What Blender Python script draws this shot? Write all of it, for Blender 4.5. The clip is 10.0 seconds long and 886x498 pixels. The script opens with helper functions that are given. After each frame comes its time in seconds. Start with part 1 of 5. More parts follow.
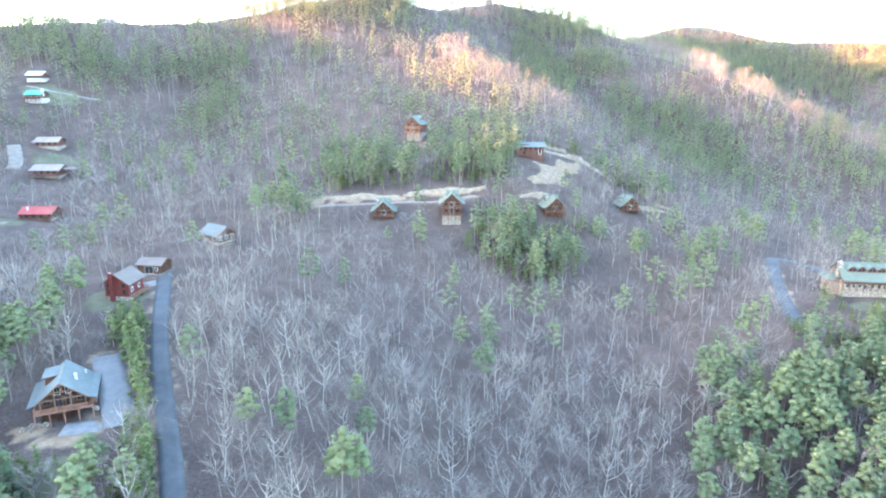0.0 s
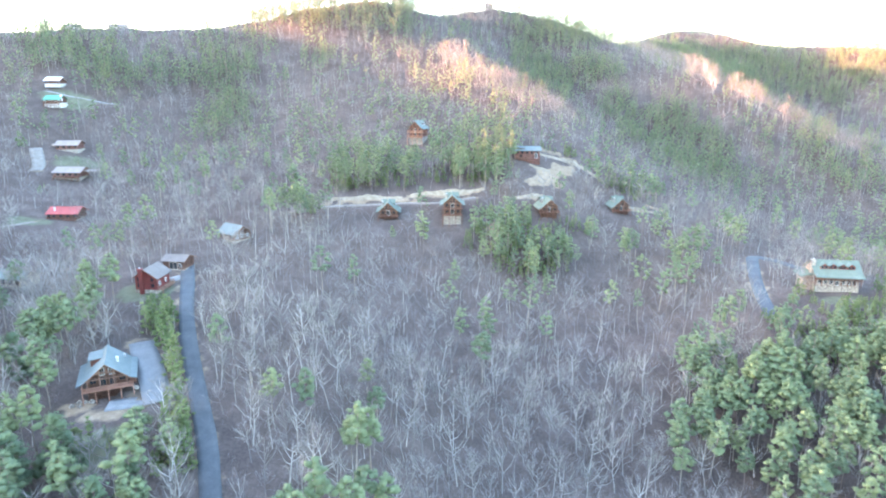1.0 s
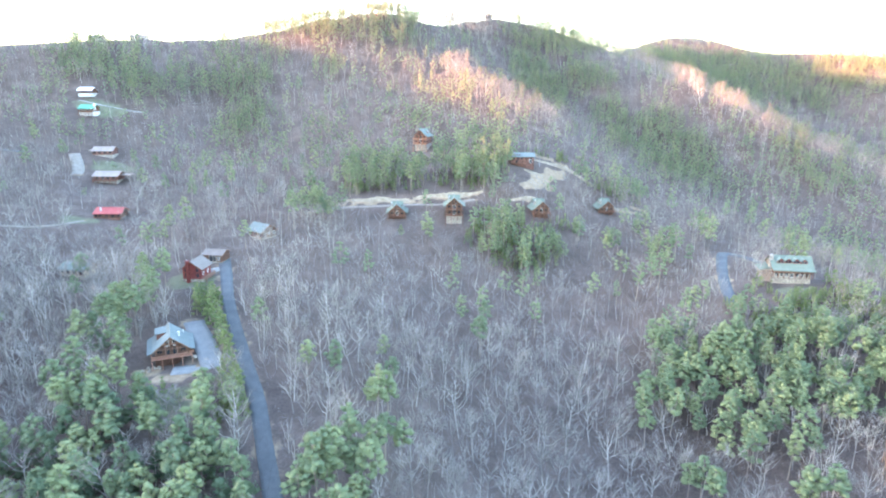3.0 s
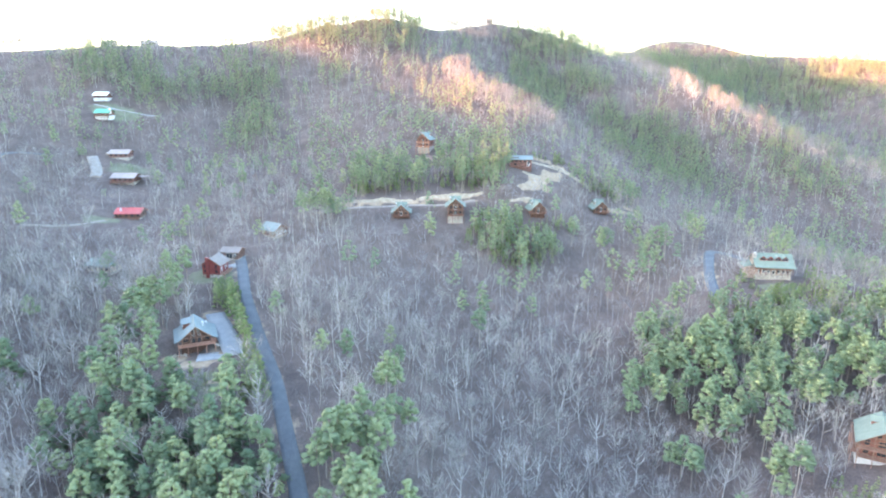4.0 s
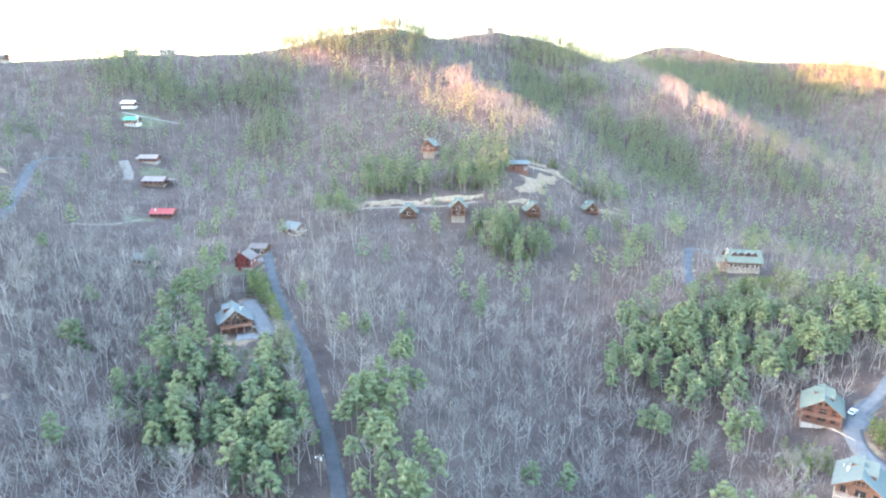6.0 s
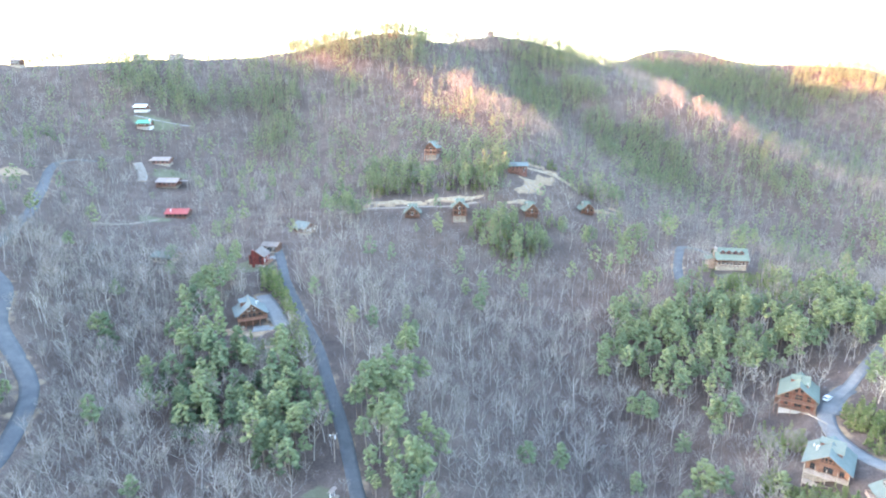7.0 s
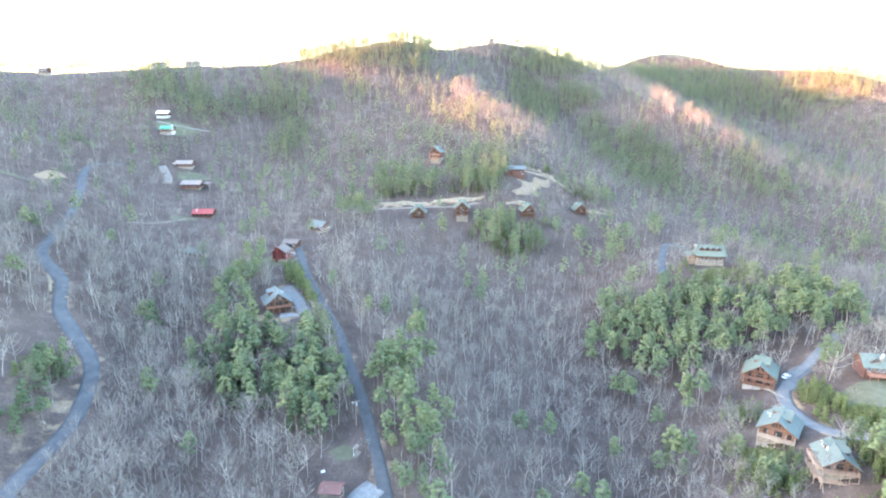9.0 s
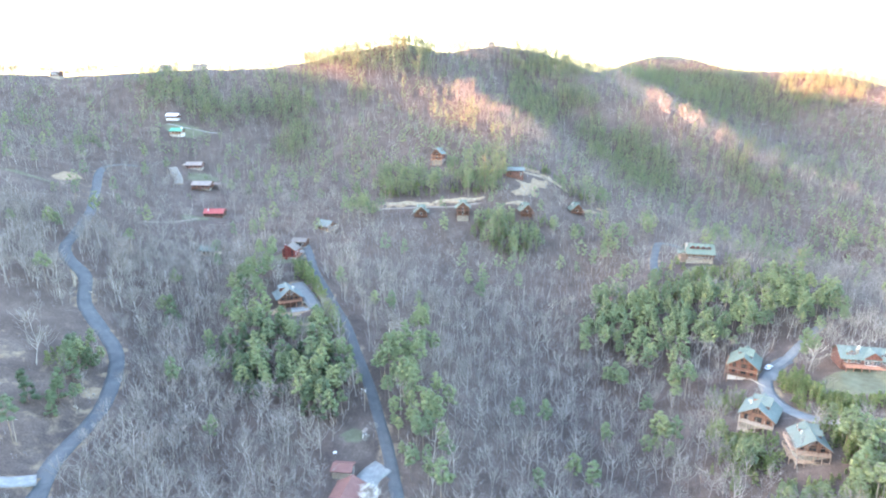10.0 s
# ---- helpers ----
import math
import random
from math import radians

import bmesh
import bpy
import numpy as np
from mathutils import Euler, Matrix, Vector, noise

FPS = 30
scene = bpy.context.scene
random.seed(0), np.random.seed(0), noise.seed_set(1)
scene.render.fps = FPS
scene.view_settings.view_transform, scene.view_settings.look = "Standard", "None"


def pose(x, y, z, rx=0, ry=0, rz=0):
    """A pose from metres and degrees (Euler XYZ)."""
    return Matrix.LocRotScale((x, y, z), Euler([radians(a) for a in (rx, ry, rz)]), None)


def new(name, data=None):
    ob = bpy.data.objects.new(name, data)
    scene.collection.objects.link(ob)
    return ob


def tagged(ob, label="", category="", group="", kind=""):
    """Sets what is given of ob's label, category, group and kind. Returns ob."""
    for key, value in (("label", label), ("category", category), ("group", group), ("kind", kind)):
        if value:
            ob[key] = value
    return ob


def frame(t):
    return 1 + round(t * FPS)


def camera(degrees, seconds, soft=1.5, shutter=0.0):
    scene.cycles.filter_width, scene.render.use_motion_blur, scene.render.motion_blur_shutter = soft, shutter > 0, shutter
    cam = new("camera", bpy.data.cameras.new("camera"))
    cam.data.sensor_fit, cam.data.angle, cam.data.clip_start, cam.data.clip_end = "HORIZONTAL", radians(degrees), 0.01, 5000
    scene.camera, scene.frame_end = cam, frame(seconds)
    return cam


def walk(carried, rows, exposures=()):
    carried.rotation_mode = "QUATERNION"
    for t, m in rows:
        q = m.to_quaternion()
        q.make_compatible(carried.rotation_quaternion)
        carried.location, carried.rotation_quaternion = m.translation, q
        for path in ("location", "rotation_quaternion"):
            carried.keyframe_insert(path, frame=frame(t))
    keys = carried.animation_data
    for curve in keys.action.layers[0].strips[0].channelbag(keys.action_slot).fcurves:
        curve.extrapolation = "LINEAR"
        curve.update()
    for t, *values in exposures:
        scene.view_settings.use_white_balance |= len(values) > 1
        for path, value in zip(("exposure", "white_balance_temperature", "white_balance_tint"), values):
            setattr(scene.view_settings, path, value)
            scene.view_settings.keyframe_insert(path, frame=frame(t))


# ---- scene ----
cam = camera(70.0, 10.0, soft=2.05)
PATH = [
    (0, 0, 0, 120, 75, -0, 0),
    (0.5, -0.26, -7.98, 121.81, 74.99, -0.046, 0),
    (1, -0.51, -15.94, 123.58, 74.984, -0.082, 0.011),
    (1.5, -0.74, -23.88, 125.31, 74.982, -0.111, 0.03),
    (2, -0.95, -31.79, 127.02, 74.983, -0.132, 0.057),
    (2.5, -1.16, -39.69, 128.69, 74.986, -0.146, 0.091),
    (3.25, -1.45, -51.49, 131.17, 74.995, -0.158, 0.152),
    (4, -1.74, -63.26, 133.62, 75.006, -0.159, 0.223),
    (4.5, -1.93, -71.08, 135.23, 75.013, -0.156, 0.274),
    (5, -2.12, -78.9, 136.85, 75.02, -0.15, 0.326),
    (5.5, -2.32, -86.7, 138.46, 75.025, -0.142, 0.378),
    (6.25, -2.63, -98.38, 140.89, 75.029, -0.13, 0.456),
    (7, -2.97, -110.04, 143.35, 75.027, -0.118, 0.529),
    (7.5, -3.21, -117.81, 145.01, 75.021, -0.113, 0.573),
    (8, -3.47, -125.57, 146.7, 75.01, -0.11, 0.613),
    (8.5, -3.76, -133.33, 148.41, 74.994, -0.11, 0.647),
    (9, -4.06, -141.09, 150.15, 74.972, -0.114, 0.674),
    (9.5, -4.4, -148.84, 151.93, 74.943, -0.123, 0.693),
    (10, -4.76, -156.6, 153.75, 74.908, -0.138, 0.704),
]
walk(cam, [(t, pose(x, y, z, rx, ry, rz)) for t, x, y, z, rx, ry, rz in PATH], [(0.0, 4.45, 6400, 14.5), (10.0, 4.33, 6680, 15.5)])

# ---- light: a low evening sun, far left, most of the slope shaded by an added, unseen western ridge ----
SUN_DIR = Vector((-1.0, -0.05, 0.155)).normalized()
SUN_EL = math.asin(SUN_DIR.z)
world = bpy.data.worlds.new("evening_sky")
scene.world = world
world.use_nodes = True
wn = world.node_tree.nodes
sky = wn.new("ShaderNodeTexSky")
sky.sky_type = "NISHITA"
sky.sun_disc = False
sky.sun_elevation = SUN_EL
sky.sun_rotation = math.atan2(SUN_DIR.x, SUN_DIR.y)
sky.air_density, sky.dust_density, sky.ozone_density = 1.0, 1.3, 1.5
wn["Background"].inputs["Strength"].default_value = 0.15
world.node_tree.links.new(sky.outputs["Color"], wn["Background"].inputs["Color"])
sun = new("sun", bpy.data.lights.new("sun", "SUN"))
sun.data.energy, sun.data.angle, sun.data.color = 4.6, radians(0.5), (1.0, 0.45, 0.27)
sun.matrix_world = SUN_DIR.to_track_quat("Z", "Y").to_matrix().to_4x4()

# ---- materials ----


class Nodes:
    """A small helper round one node material."""

    def __init__(self, name, rough=0.9, metal=0.0, spec=0.3):
        self.m = bpy.data.materials.new(name)
        self.m.use_nodes = True
        self.t = self.m.node_tree
        self.b = self.t.nodes["Principled BSDF"]
        self.b.inputs["Roughness"].default_value = rough
        self.b.inputs["Metallic"].default_value = metal
        self.b.inputs["Specular IOR Level"].default_value = spec

    def add(self, kind, **values):
        n = self.t.nodes.new(kind)
        for k, v in values.items():
            n.inputs[k].default_value = v
        return n

    def link(self, a, b):
        self.t.links.new(a, b)

    def coords(self, which="Object"):
        return self.add("ShaderNodeTexCoord").outputs[which]

    def noise(self, scale, detail=4.0, rough=0.6, vec=None):
        n = self.add("ShaderNodeTexNoise", Scale=scale, Detail=detail, Roughness=rough)
        self.link(vec if vec is not None else self.coords(), n.inputs["Vector"])
        return n.outputs["Fac"]

    def ramp(self, fac, stops):
        r = self.add("ShaderNodeValToRGB")
        e = r.color_ramp.elements
        while len(e) < len(stops):
            e.new(0.5)
        for el, (p, c) in zip(e, stops):
            el.position, el.color = p, (*c, 1)
        self.link(fac, r.inputs["Fac"])
        return r.outputs["Color"]

    def mix(self, fac, a, b, how="MIX"):
        n = self.t.nodes.new("ShaderNodeMix")
        n.data_type, n.blend_type = "RGBA", how
        for sock, v in ((n.inputs["Factor"], fac), (n.inputs["A"], a), (n.inputs["B"], b)):
            if isinstance(v, (int, float)):
                sock.default_value = v
            elif isinstance(v, tuple):
                sock.default_value = (*v, 1)
            else:
                self.link(v, sock)
        return n.outputs["Result"]

    def math(self, op, a, b=0.0):
        n = self.t.nodes.new("ShaderNodeMath")
        n.operation = op
        for sock, v in zip(n.inputs, (a, b)):
            if isinstance(v, (int, float)):
                sock.default_value = v
            else:
                self.link(v, sock)
        return n.outputs["Value"]

    def attribute(self, name):
        n = self.add("ShaderNodeAttribute")
        n.attribute_name = name
        return n.outputs["Fac"]

    def random(self):
        return self.add("ShaderNodeObjectInfo").outputs["Random"]

    def bump(self, fac, strength, distance=0.05):
        n = self.add("ShaderNodeBump", Strength=strength, Distance=distance)
        self.link(fac, n.inputs["Height"])
        self.link(n.outputs["Normal"], self.b.inputs["Normal"])

    def done(self, color):
        if isinstance(color, tuple):
            self.b.inputs["Base Color"].default_value = (*color, 1)
        else:
            self.link(color, self.b.inputs["Base Color"])
        return self.m


def ground_material():
    n = Nodes("forest_floor", 0.95, spec=0.1)
    litter = n.ramp(n.noise(0.09, 8, 0.7), [(0.25, (0.066, 0.052, 0.048)), (0.5, (0.106, 0.084, 0.077)), (0.75, (0.17, 0.14, 0.124))])
    fine = n.ramp(n.noise(1.7, 5, 0.75), [(0.3, (0.55, 0.55, 0.55)), (0.7, (1.25, 1.2, 1.15))])
    litter = n.mix(1.0, litter, fine, "MULTIPLY")
    grass = n.ramp(n.noise(0.25, 8, 0.7), [(0.3, (0.088, 0.086, 0.058)), (0.55, (0.122, 0.124, 0.084)), (0.8, (0.175, 0.168, 0.12))])
    clay = n.ramp(n.noise(0.35, 8, 0.7), [(0.25, (0.165, 0.115, 0.08)), (0.5, (0.25, 0.188, 0.13)), (0.75, (0.36, 0.285, 0.205))])
    edge = n.math("MULTIPLY", n.math("SUBTRACT", n.noise(0.16, 8, 0.7), 0.5), 1.7)
    for zone, col in (("grass", grass), ("clay", clay)):
        f = n.math("ADD", n.attribute(zone), edge)
        f = n.math("MULTIPLY", n.math("SUBTRACT", f, 0.35), 3.0)
        f = n.math("MINIMUM", n.math("MAXIMUM", f, 0.0), 1.0)
        litter = n.mix(f, litter, col)
    n.bump(n.noise(0.8, 6, 0.7), 0.6, 0.4)
    return n.done(litter)


def surface(name, dark, mid, light, scale, rough=0.85, bump=0.3, spec=0.3, metal=0.0, own=0.0):
    """A stained and grained surface between three tones; own: how far each object differs from the next."""
    n = Nodes(name, rough, metal, spec)
    broad = n.ramp(n.noise(scale, 6, 0.65), [(0.28, dark), (0.5, mid), (0.75, light)])
    grain = n.ramp(n.noise(scale * 14, 4, 0.7), [(0.3, (0.82, 0.82, 0.82)), (0.7, (1.12, 1.12, 1.12))])
    col = n.mix(1.0, broad, grain, "MULTIPLY")
    if own:
        tone = n.ramp(n.random(), [(0.0, (1 - own,) * 3), (1.0, (1 + own,) * 3)])
        col = n.mix(1.0, col, tone, "MULTIPLY")
    n.bump(n.noise(scale * 9, 5, 0.7), bump, 0.05)
    return n.done(col)


def log_material(name, dark, light):
    """Stacked log courses: rounded bumps and darker chinks up the wall."""
    n = Nodes(name, 0.65, spec=0.35)
    w = n.t.nodes.new("ShaderNodeTexWave")
    w.wave_type, w.bands_direction, w.wave_profile = "BANDS", "Z", "SIN"
    w.inputs["Scale"].default_value, w.inputs["Distortion"].default_value = 3.6, 0.15
    n.link(n.coords(), w.inputs["Vector"])
    grain = n.ramp(n.noise(0.9, 6, 0.7), [(0.25, dark), (0.75, light)])
    chink = n.ramp(w.outputs["Fac"], [(0.05, (0.35, 0.32, 0.3)), (0.3, (1, 1, 1))])
    n.bump(w.outputs["Fac"], 0.8, 0.06)
    return n.done(n.mix(1.0, grain, chink, "MULTIPLY"))


def metal_roof(name, dark, light, seam=2.2):
    """Standing-seam painted sheet, faded in patches."""
    n = Nodes(name, 0.65, 0.0, 0.18)
    w = n.t.nodes.new("ShaderNodeTexWave")
    w.wave_type, w.bands_direction, w.wave_profile = "BANDS", "Y", "SAW"
    w.inputs["Scale"].default_value = seam / 2
    n.link(n.coords(), w.inputs["Vector"])
    col = n.ramp(n.noise(0.35, 7, 0.7), [(0.25, dark), (0.75, light)])
    rib = n.ramp(w.outputs["Fac"], [(0.0, (0.75, 0.75, 0.75)), (0.12, (1, 1, 1)), (0.9, (1, 1, 1)), (1.0, (1.15, 1.15, 1.15))])
    n.bump(w.outputs["Fac"], 0.4, 0.03)
    return n.done(n.mix(1.0, col, rib, "MULTIPLY"))


def stone_material(name, a, b, c):
    n = Nodes(name, 0.9, spec=0.2)
    v = n.add("ShaderNodeTexVoronoi", Scale=2.2)
    n.link(n.coords(), v.inputs["Vector"])
    tone = n.ramp(v.outputs["Color"], [(0.1, a), (0.5, b), (0.9, c)])
    e = n.add("ShaderNodeTexVoronoi", Scale=2.2)
    e.feature = "DISTANCE_TO_EDGE"
    n.link(n.coords(), e.inputs["Vector"])
    joint = n.ramp(e.outputs["Distance"], [(0.0, (0.55, 0.53, 0.5)), (0.06, (1, 1, 1))])
    n.bump(e.outputs["Distance"], 0.6, 0.08)
    return n.done(n.mix(1.0, tone, joint, "MULTIPLY"))


def wood_tree_material(name, stops, rough=0.9):
    """Bark: each tree has its own tone, paler lichen in patches."""
    n = Nodes(name, rough, spec=0.15)
    own = n.math("FRACT", n.math("ADD", n.attribute("tone"), n.random()))
    col = n.ramp(own, stops)
    patch = n.ramp(n.noise(0.9, 5, 0.7), [(0.3, (0.72, 0.72, 0.72)), (0.7, (1.2, 1.2, 1.2))])
    return n.done(n.mix(1.0, col, patch, "MULTIPLY"))


def needle_material(name, stops):
    n = Nodes(name, 0.75, spec=0.2)
    own = n.math("FRACT", n.math("ADD", n.attribute("tone"), n.random()))
    col = n.ramp(own, stops)
    isl = n.add("ShaderNodeNewGeometry").outputs["Random Per Island"]
    leaf = n.ramp(isl, [(0.0, (0.92, 0.93, 0.92)), (0.5, (1, 1, 1)), (1.0, (1.08, 1.07, 1.05))])
    col = n.mix(1.0, col, leaf, "MULTIPLY")
    tr = n.add("ShaderNodeBsdfTranslucent")
    n.link(col, tr.inputs["Color"])
    mx = n.add("ShaderNodeMixShader", Fac=0.35)
    out = n.t.nodes["Material Output"]
    n.link(n.b.outputs["BSDF"], mx.inputs[1])
    n.link(tr.outputs["BSDF"], mx.inputs[2])
    n.link(mx.outputs["Shader"], out.inputs["Surface"])
    return n.done(col)


def glass_material():
    n = Nodes("window_glass", 0.08, 0.0, 0.6)
    return n.done(n.ramp(n.noise(0.5), [(0.3, (0.02, 0.024, 0.03)), (0.7, (0.05, 0.055, 0.06))]))


MAT = {
    "ground": ground_material(),
    "asphalt_pale": surface("sun_bleached_asphalt", (0.125, 0.128, 0.13), (0.16, 0.162, 0.163), (0.21, 0.21, 0.208), 0.25, 0.85, 0.3, own=0.05),
    "asphalt": surface("worn_asphalt", (0.064, 0.069, 0.076), (0.087, 0.093, 0.10), (0.117, 0.123, 0.129), 0.25, 0.85, 0.3, own=0.05),
    "gravel": surface("pale_gravel", (0.165, 0.17, 0.172), (0.215, 0.22, 0.22), (0.30, 0.30, 0.29), 0.5, 0.95, 0.7),
    "earth": surface("packed_pale_earth", (0.15, 0.13, 0.11), (0.20, 0.178, 0.155), (0.27, 0.245, 0.215), 0.5, 0.95, 0.7),
    "sand": surface("pale_raw_earth", (0.18, 0.14, 0.10), (0.255, 0.208, 0.152), (0.335, 0.285, 0.22), 0.45, 0.95, 0.8),
    "concrete": surface("poured_concrete", (0.36, 0.36, 0.35), (0.46, 0.45, 0.43), (0.56, 0.55, 0.52), 0.4, 0.9, 0.2, own=0.1),
    "bark_pale": wood_tree_material("grey_bark", [(0.0, (0.15, 0.132, 0.12)), (0.35, (0.24, 0.219, 0.203)), (0.7, (0.335, 0.312, 0.287)), (0.93, (0.46, 0.434, 0.395)), (1.0, (0.18, 0.152, 0.134))]),
    "bark_white": wood_tree_material("weathered_pale_bark", [(0.0, (0.46, 0.43, 0.38)), (1.0, (0.56, 0.53, 0.47))]),
    "bark_twig": wood_tree_material("twig_bark", [(0.0, (0.125, 0.108, 0.102)), (0.35, (0.172, 0.154, 0.146)), (0.65, (0.226, 0.206, 0.194)), (0.9, (0.295, 0.272, 0.252)), (1.0, (0.19, 0.152, 0.138))]),
    "bark_pine": wood_tree_material("pine_bark", [(0.0, (0.15, 0.12, 0.10)), (0.5, (0.22, 0.18, 0.15)), (1.0, (0.29, 0.25, 0.21))]),
    "needles": needle_material("pine_needles", [(0.0, (0.134, 0.173, 0.104)), (0.3, (0.164, 0.208, 0.117)), (0.65, (0.192, 0.232, 0.124)), (0.9, (0.218, 0.252, 0.130)), (1.0, (0.187, 0.218, 0.122))]),
    "hemlock": needle_material("hemlock_needles", [(0.0, (0.078, 0.112, 0.070)), (0.5, (0.102, 0.142, 0.084)), (1.0, (0.128, 0.166, 0.094))]),
    "shrub": needle_material("shrub_leaves", [(0.0, (0.10, 0.14, 0.058)), (0.5, (0.15, 0.19, 0.076)), (1.0, (0.21, 0.235, 0.105))]),
    "blossom": needle_material("white_blossom", [(0.0, (0.74, 0.72, 0.68)), (1.0, (0.86, 0.84, 0.80))]),
    "log_brown": log_material("brown_logs", (0.085, 0.038, 0.027), (0.165, 0.08, 0.05)),
    "log_red": log_material("red_brown_logs", (0.165, 0.06, 0.042), (0.28, 0.112, 0.074)),
    "log_rose": log_material("faded_red_logs", (0.145, 0.068, 0.055), (0.235, 0.115, 0.092)),
    "log_amber": log_material("amber_logs", (0.22, 0.108, 0.072), (0.36, 0.195, 0.13)),
    "log_tan": log_material("tan_logs", (0.29, 0.20, 0.155), (0.42, 0.315, 0.255)),
    "barn_red": log_material("barn_red_boards", (0.16, 0.028, 0.025), (0.25, 0.052, 0.043)),
    "siding_tan": log_material("tan_siding", (0.36, 0.29, 0.22), (0.50, 0.42, 0.34)),
    "siding_white": log_material("white_siding", (0.56, 0.56, 0.55), (0.70, 0.70, 0.69)),
    "deck": surface("stained_deck_wood", (0.14, 0.075, 0.053), (0.215, 0.122, 0.088), (0.30, 0.18, 0.13), 0.8, 0.75, 0.4, own=0.1),
    "deck_red": surface("red_stained_deck_wood", (0.26, 0.12, 0.08), (0.36, 0.18, 0.12), (0.46, 0.25, 0.18), 0.8, 0.75, 0.4, own=0.1),
    "deck_tan": surface("faded_tan_deck_wood", (0.30, 0.20, 0.15), (0.42, 0.30, 0.23), (0.52, 0.40, 0.32), 0.8, 0.8, 0.4, own=0.1),
    "deck_dark": surface("dark_stained_deck_wood", (0.10, 0.046, 0.034), (0.16, 0.078, 0.055), (0.23, 0.12, 0.085), 0.8, 0.75, 0.4, own=0.1),
    "deck_grey": surface("weathered_deck_wood", (0.32, 0.26, 0.22), (0.43, 0.36, 0.30), (0.54, 0.47, 0.40), 0.8, 0.8, 0.4, own=0.1),
    "roof_teal": metal_roof("faded_teal_sheet", (0.10, 0.126, 0.112), (0.158, 0.186, 0.168)),
    "roof_green": metal_roof("green_sheet", (0.095, 0.12, 0.098), (0.15, 0.178, 0.146)),
    "roof_blue": metal_roof("blue_grey_sheet", (0.105, 0.128, 0.126), (0.165, 0.19, 0.185)),
    "roof_grey": metal_roof("grey_sheet", (0.125, 0.104, 0.094), (0.195, 0.165, 0.15)),
    "roof_red": metal_roof("red_sheet", (0.26, 0.05, 0.05), (0.38, 0.10, 0.095)),
    "roof_rust": metal_roof("brown_red_sheet", (0.15, 0.075, 0.066), (0.23, 0.12, 0.105)),
    "roof_white": metal_roof("white_sheet", (0.58, 0.60, 0.62), (0.72, 0.73, 0.74)),
    "roof_emerald": metal_roof("emerald_sheet", (0.06, 0.22, 0.15), (0.10, 0.30, 0.22)),
    "roof_tan": metal_roof("tan_shingles", (0.20, 0.16, 0.145), (0.29, 0.24, 0.215), 7.0),
    "stone": stone_material("field_stone", (0.20, 0.17, 0.14), (0.31, 0.265, 0.215), (0.44, 0.385, 0.32)),
    "block": stone_material("pale_block", (0.24, 0.21, 0.18), (0.32, 0.28, 0.24), (0.40, 0.36, 0.31)),
    "trim": surface("white_trim", (0.66, 0.65, 0.62), (0.76, 0.75, 0.72), (0.83, 0.82, 0.80), 1.0, 0.6, 0.1),
    "steel": surface("galvanised_steel", (0.42, 0.43, 0.44), (0.52, 0.53, 0.54), (0.62, 0.63, 0.64), 2.0, 0.45, 0.1, 0.5, 0.6),
    "glass": glass_material(),
    "car_paint": surface("white_car_paint", (0.74, 0.74, 0.75), (0.78, 0.78, 0.79), (0.82, 0.82, 0.82), 0.6, 0.25, 0.0, 0.6),
    "rubber": surface("tyre_rubber", (0.025, 0.025, 0.025), (0.035, 0.035, 0.035), (0.05, 0.05, 0.05), 4.0, 0.8, 0.2),
    "pole_wood": surface("creosoted_pole", (0.16, 0.13, 0.11), (0.24, 0.20, 0.17), (0.32, 0.28, 0.24), 1.5, 0.9, 0.5),
}

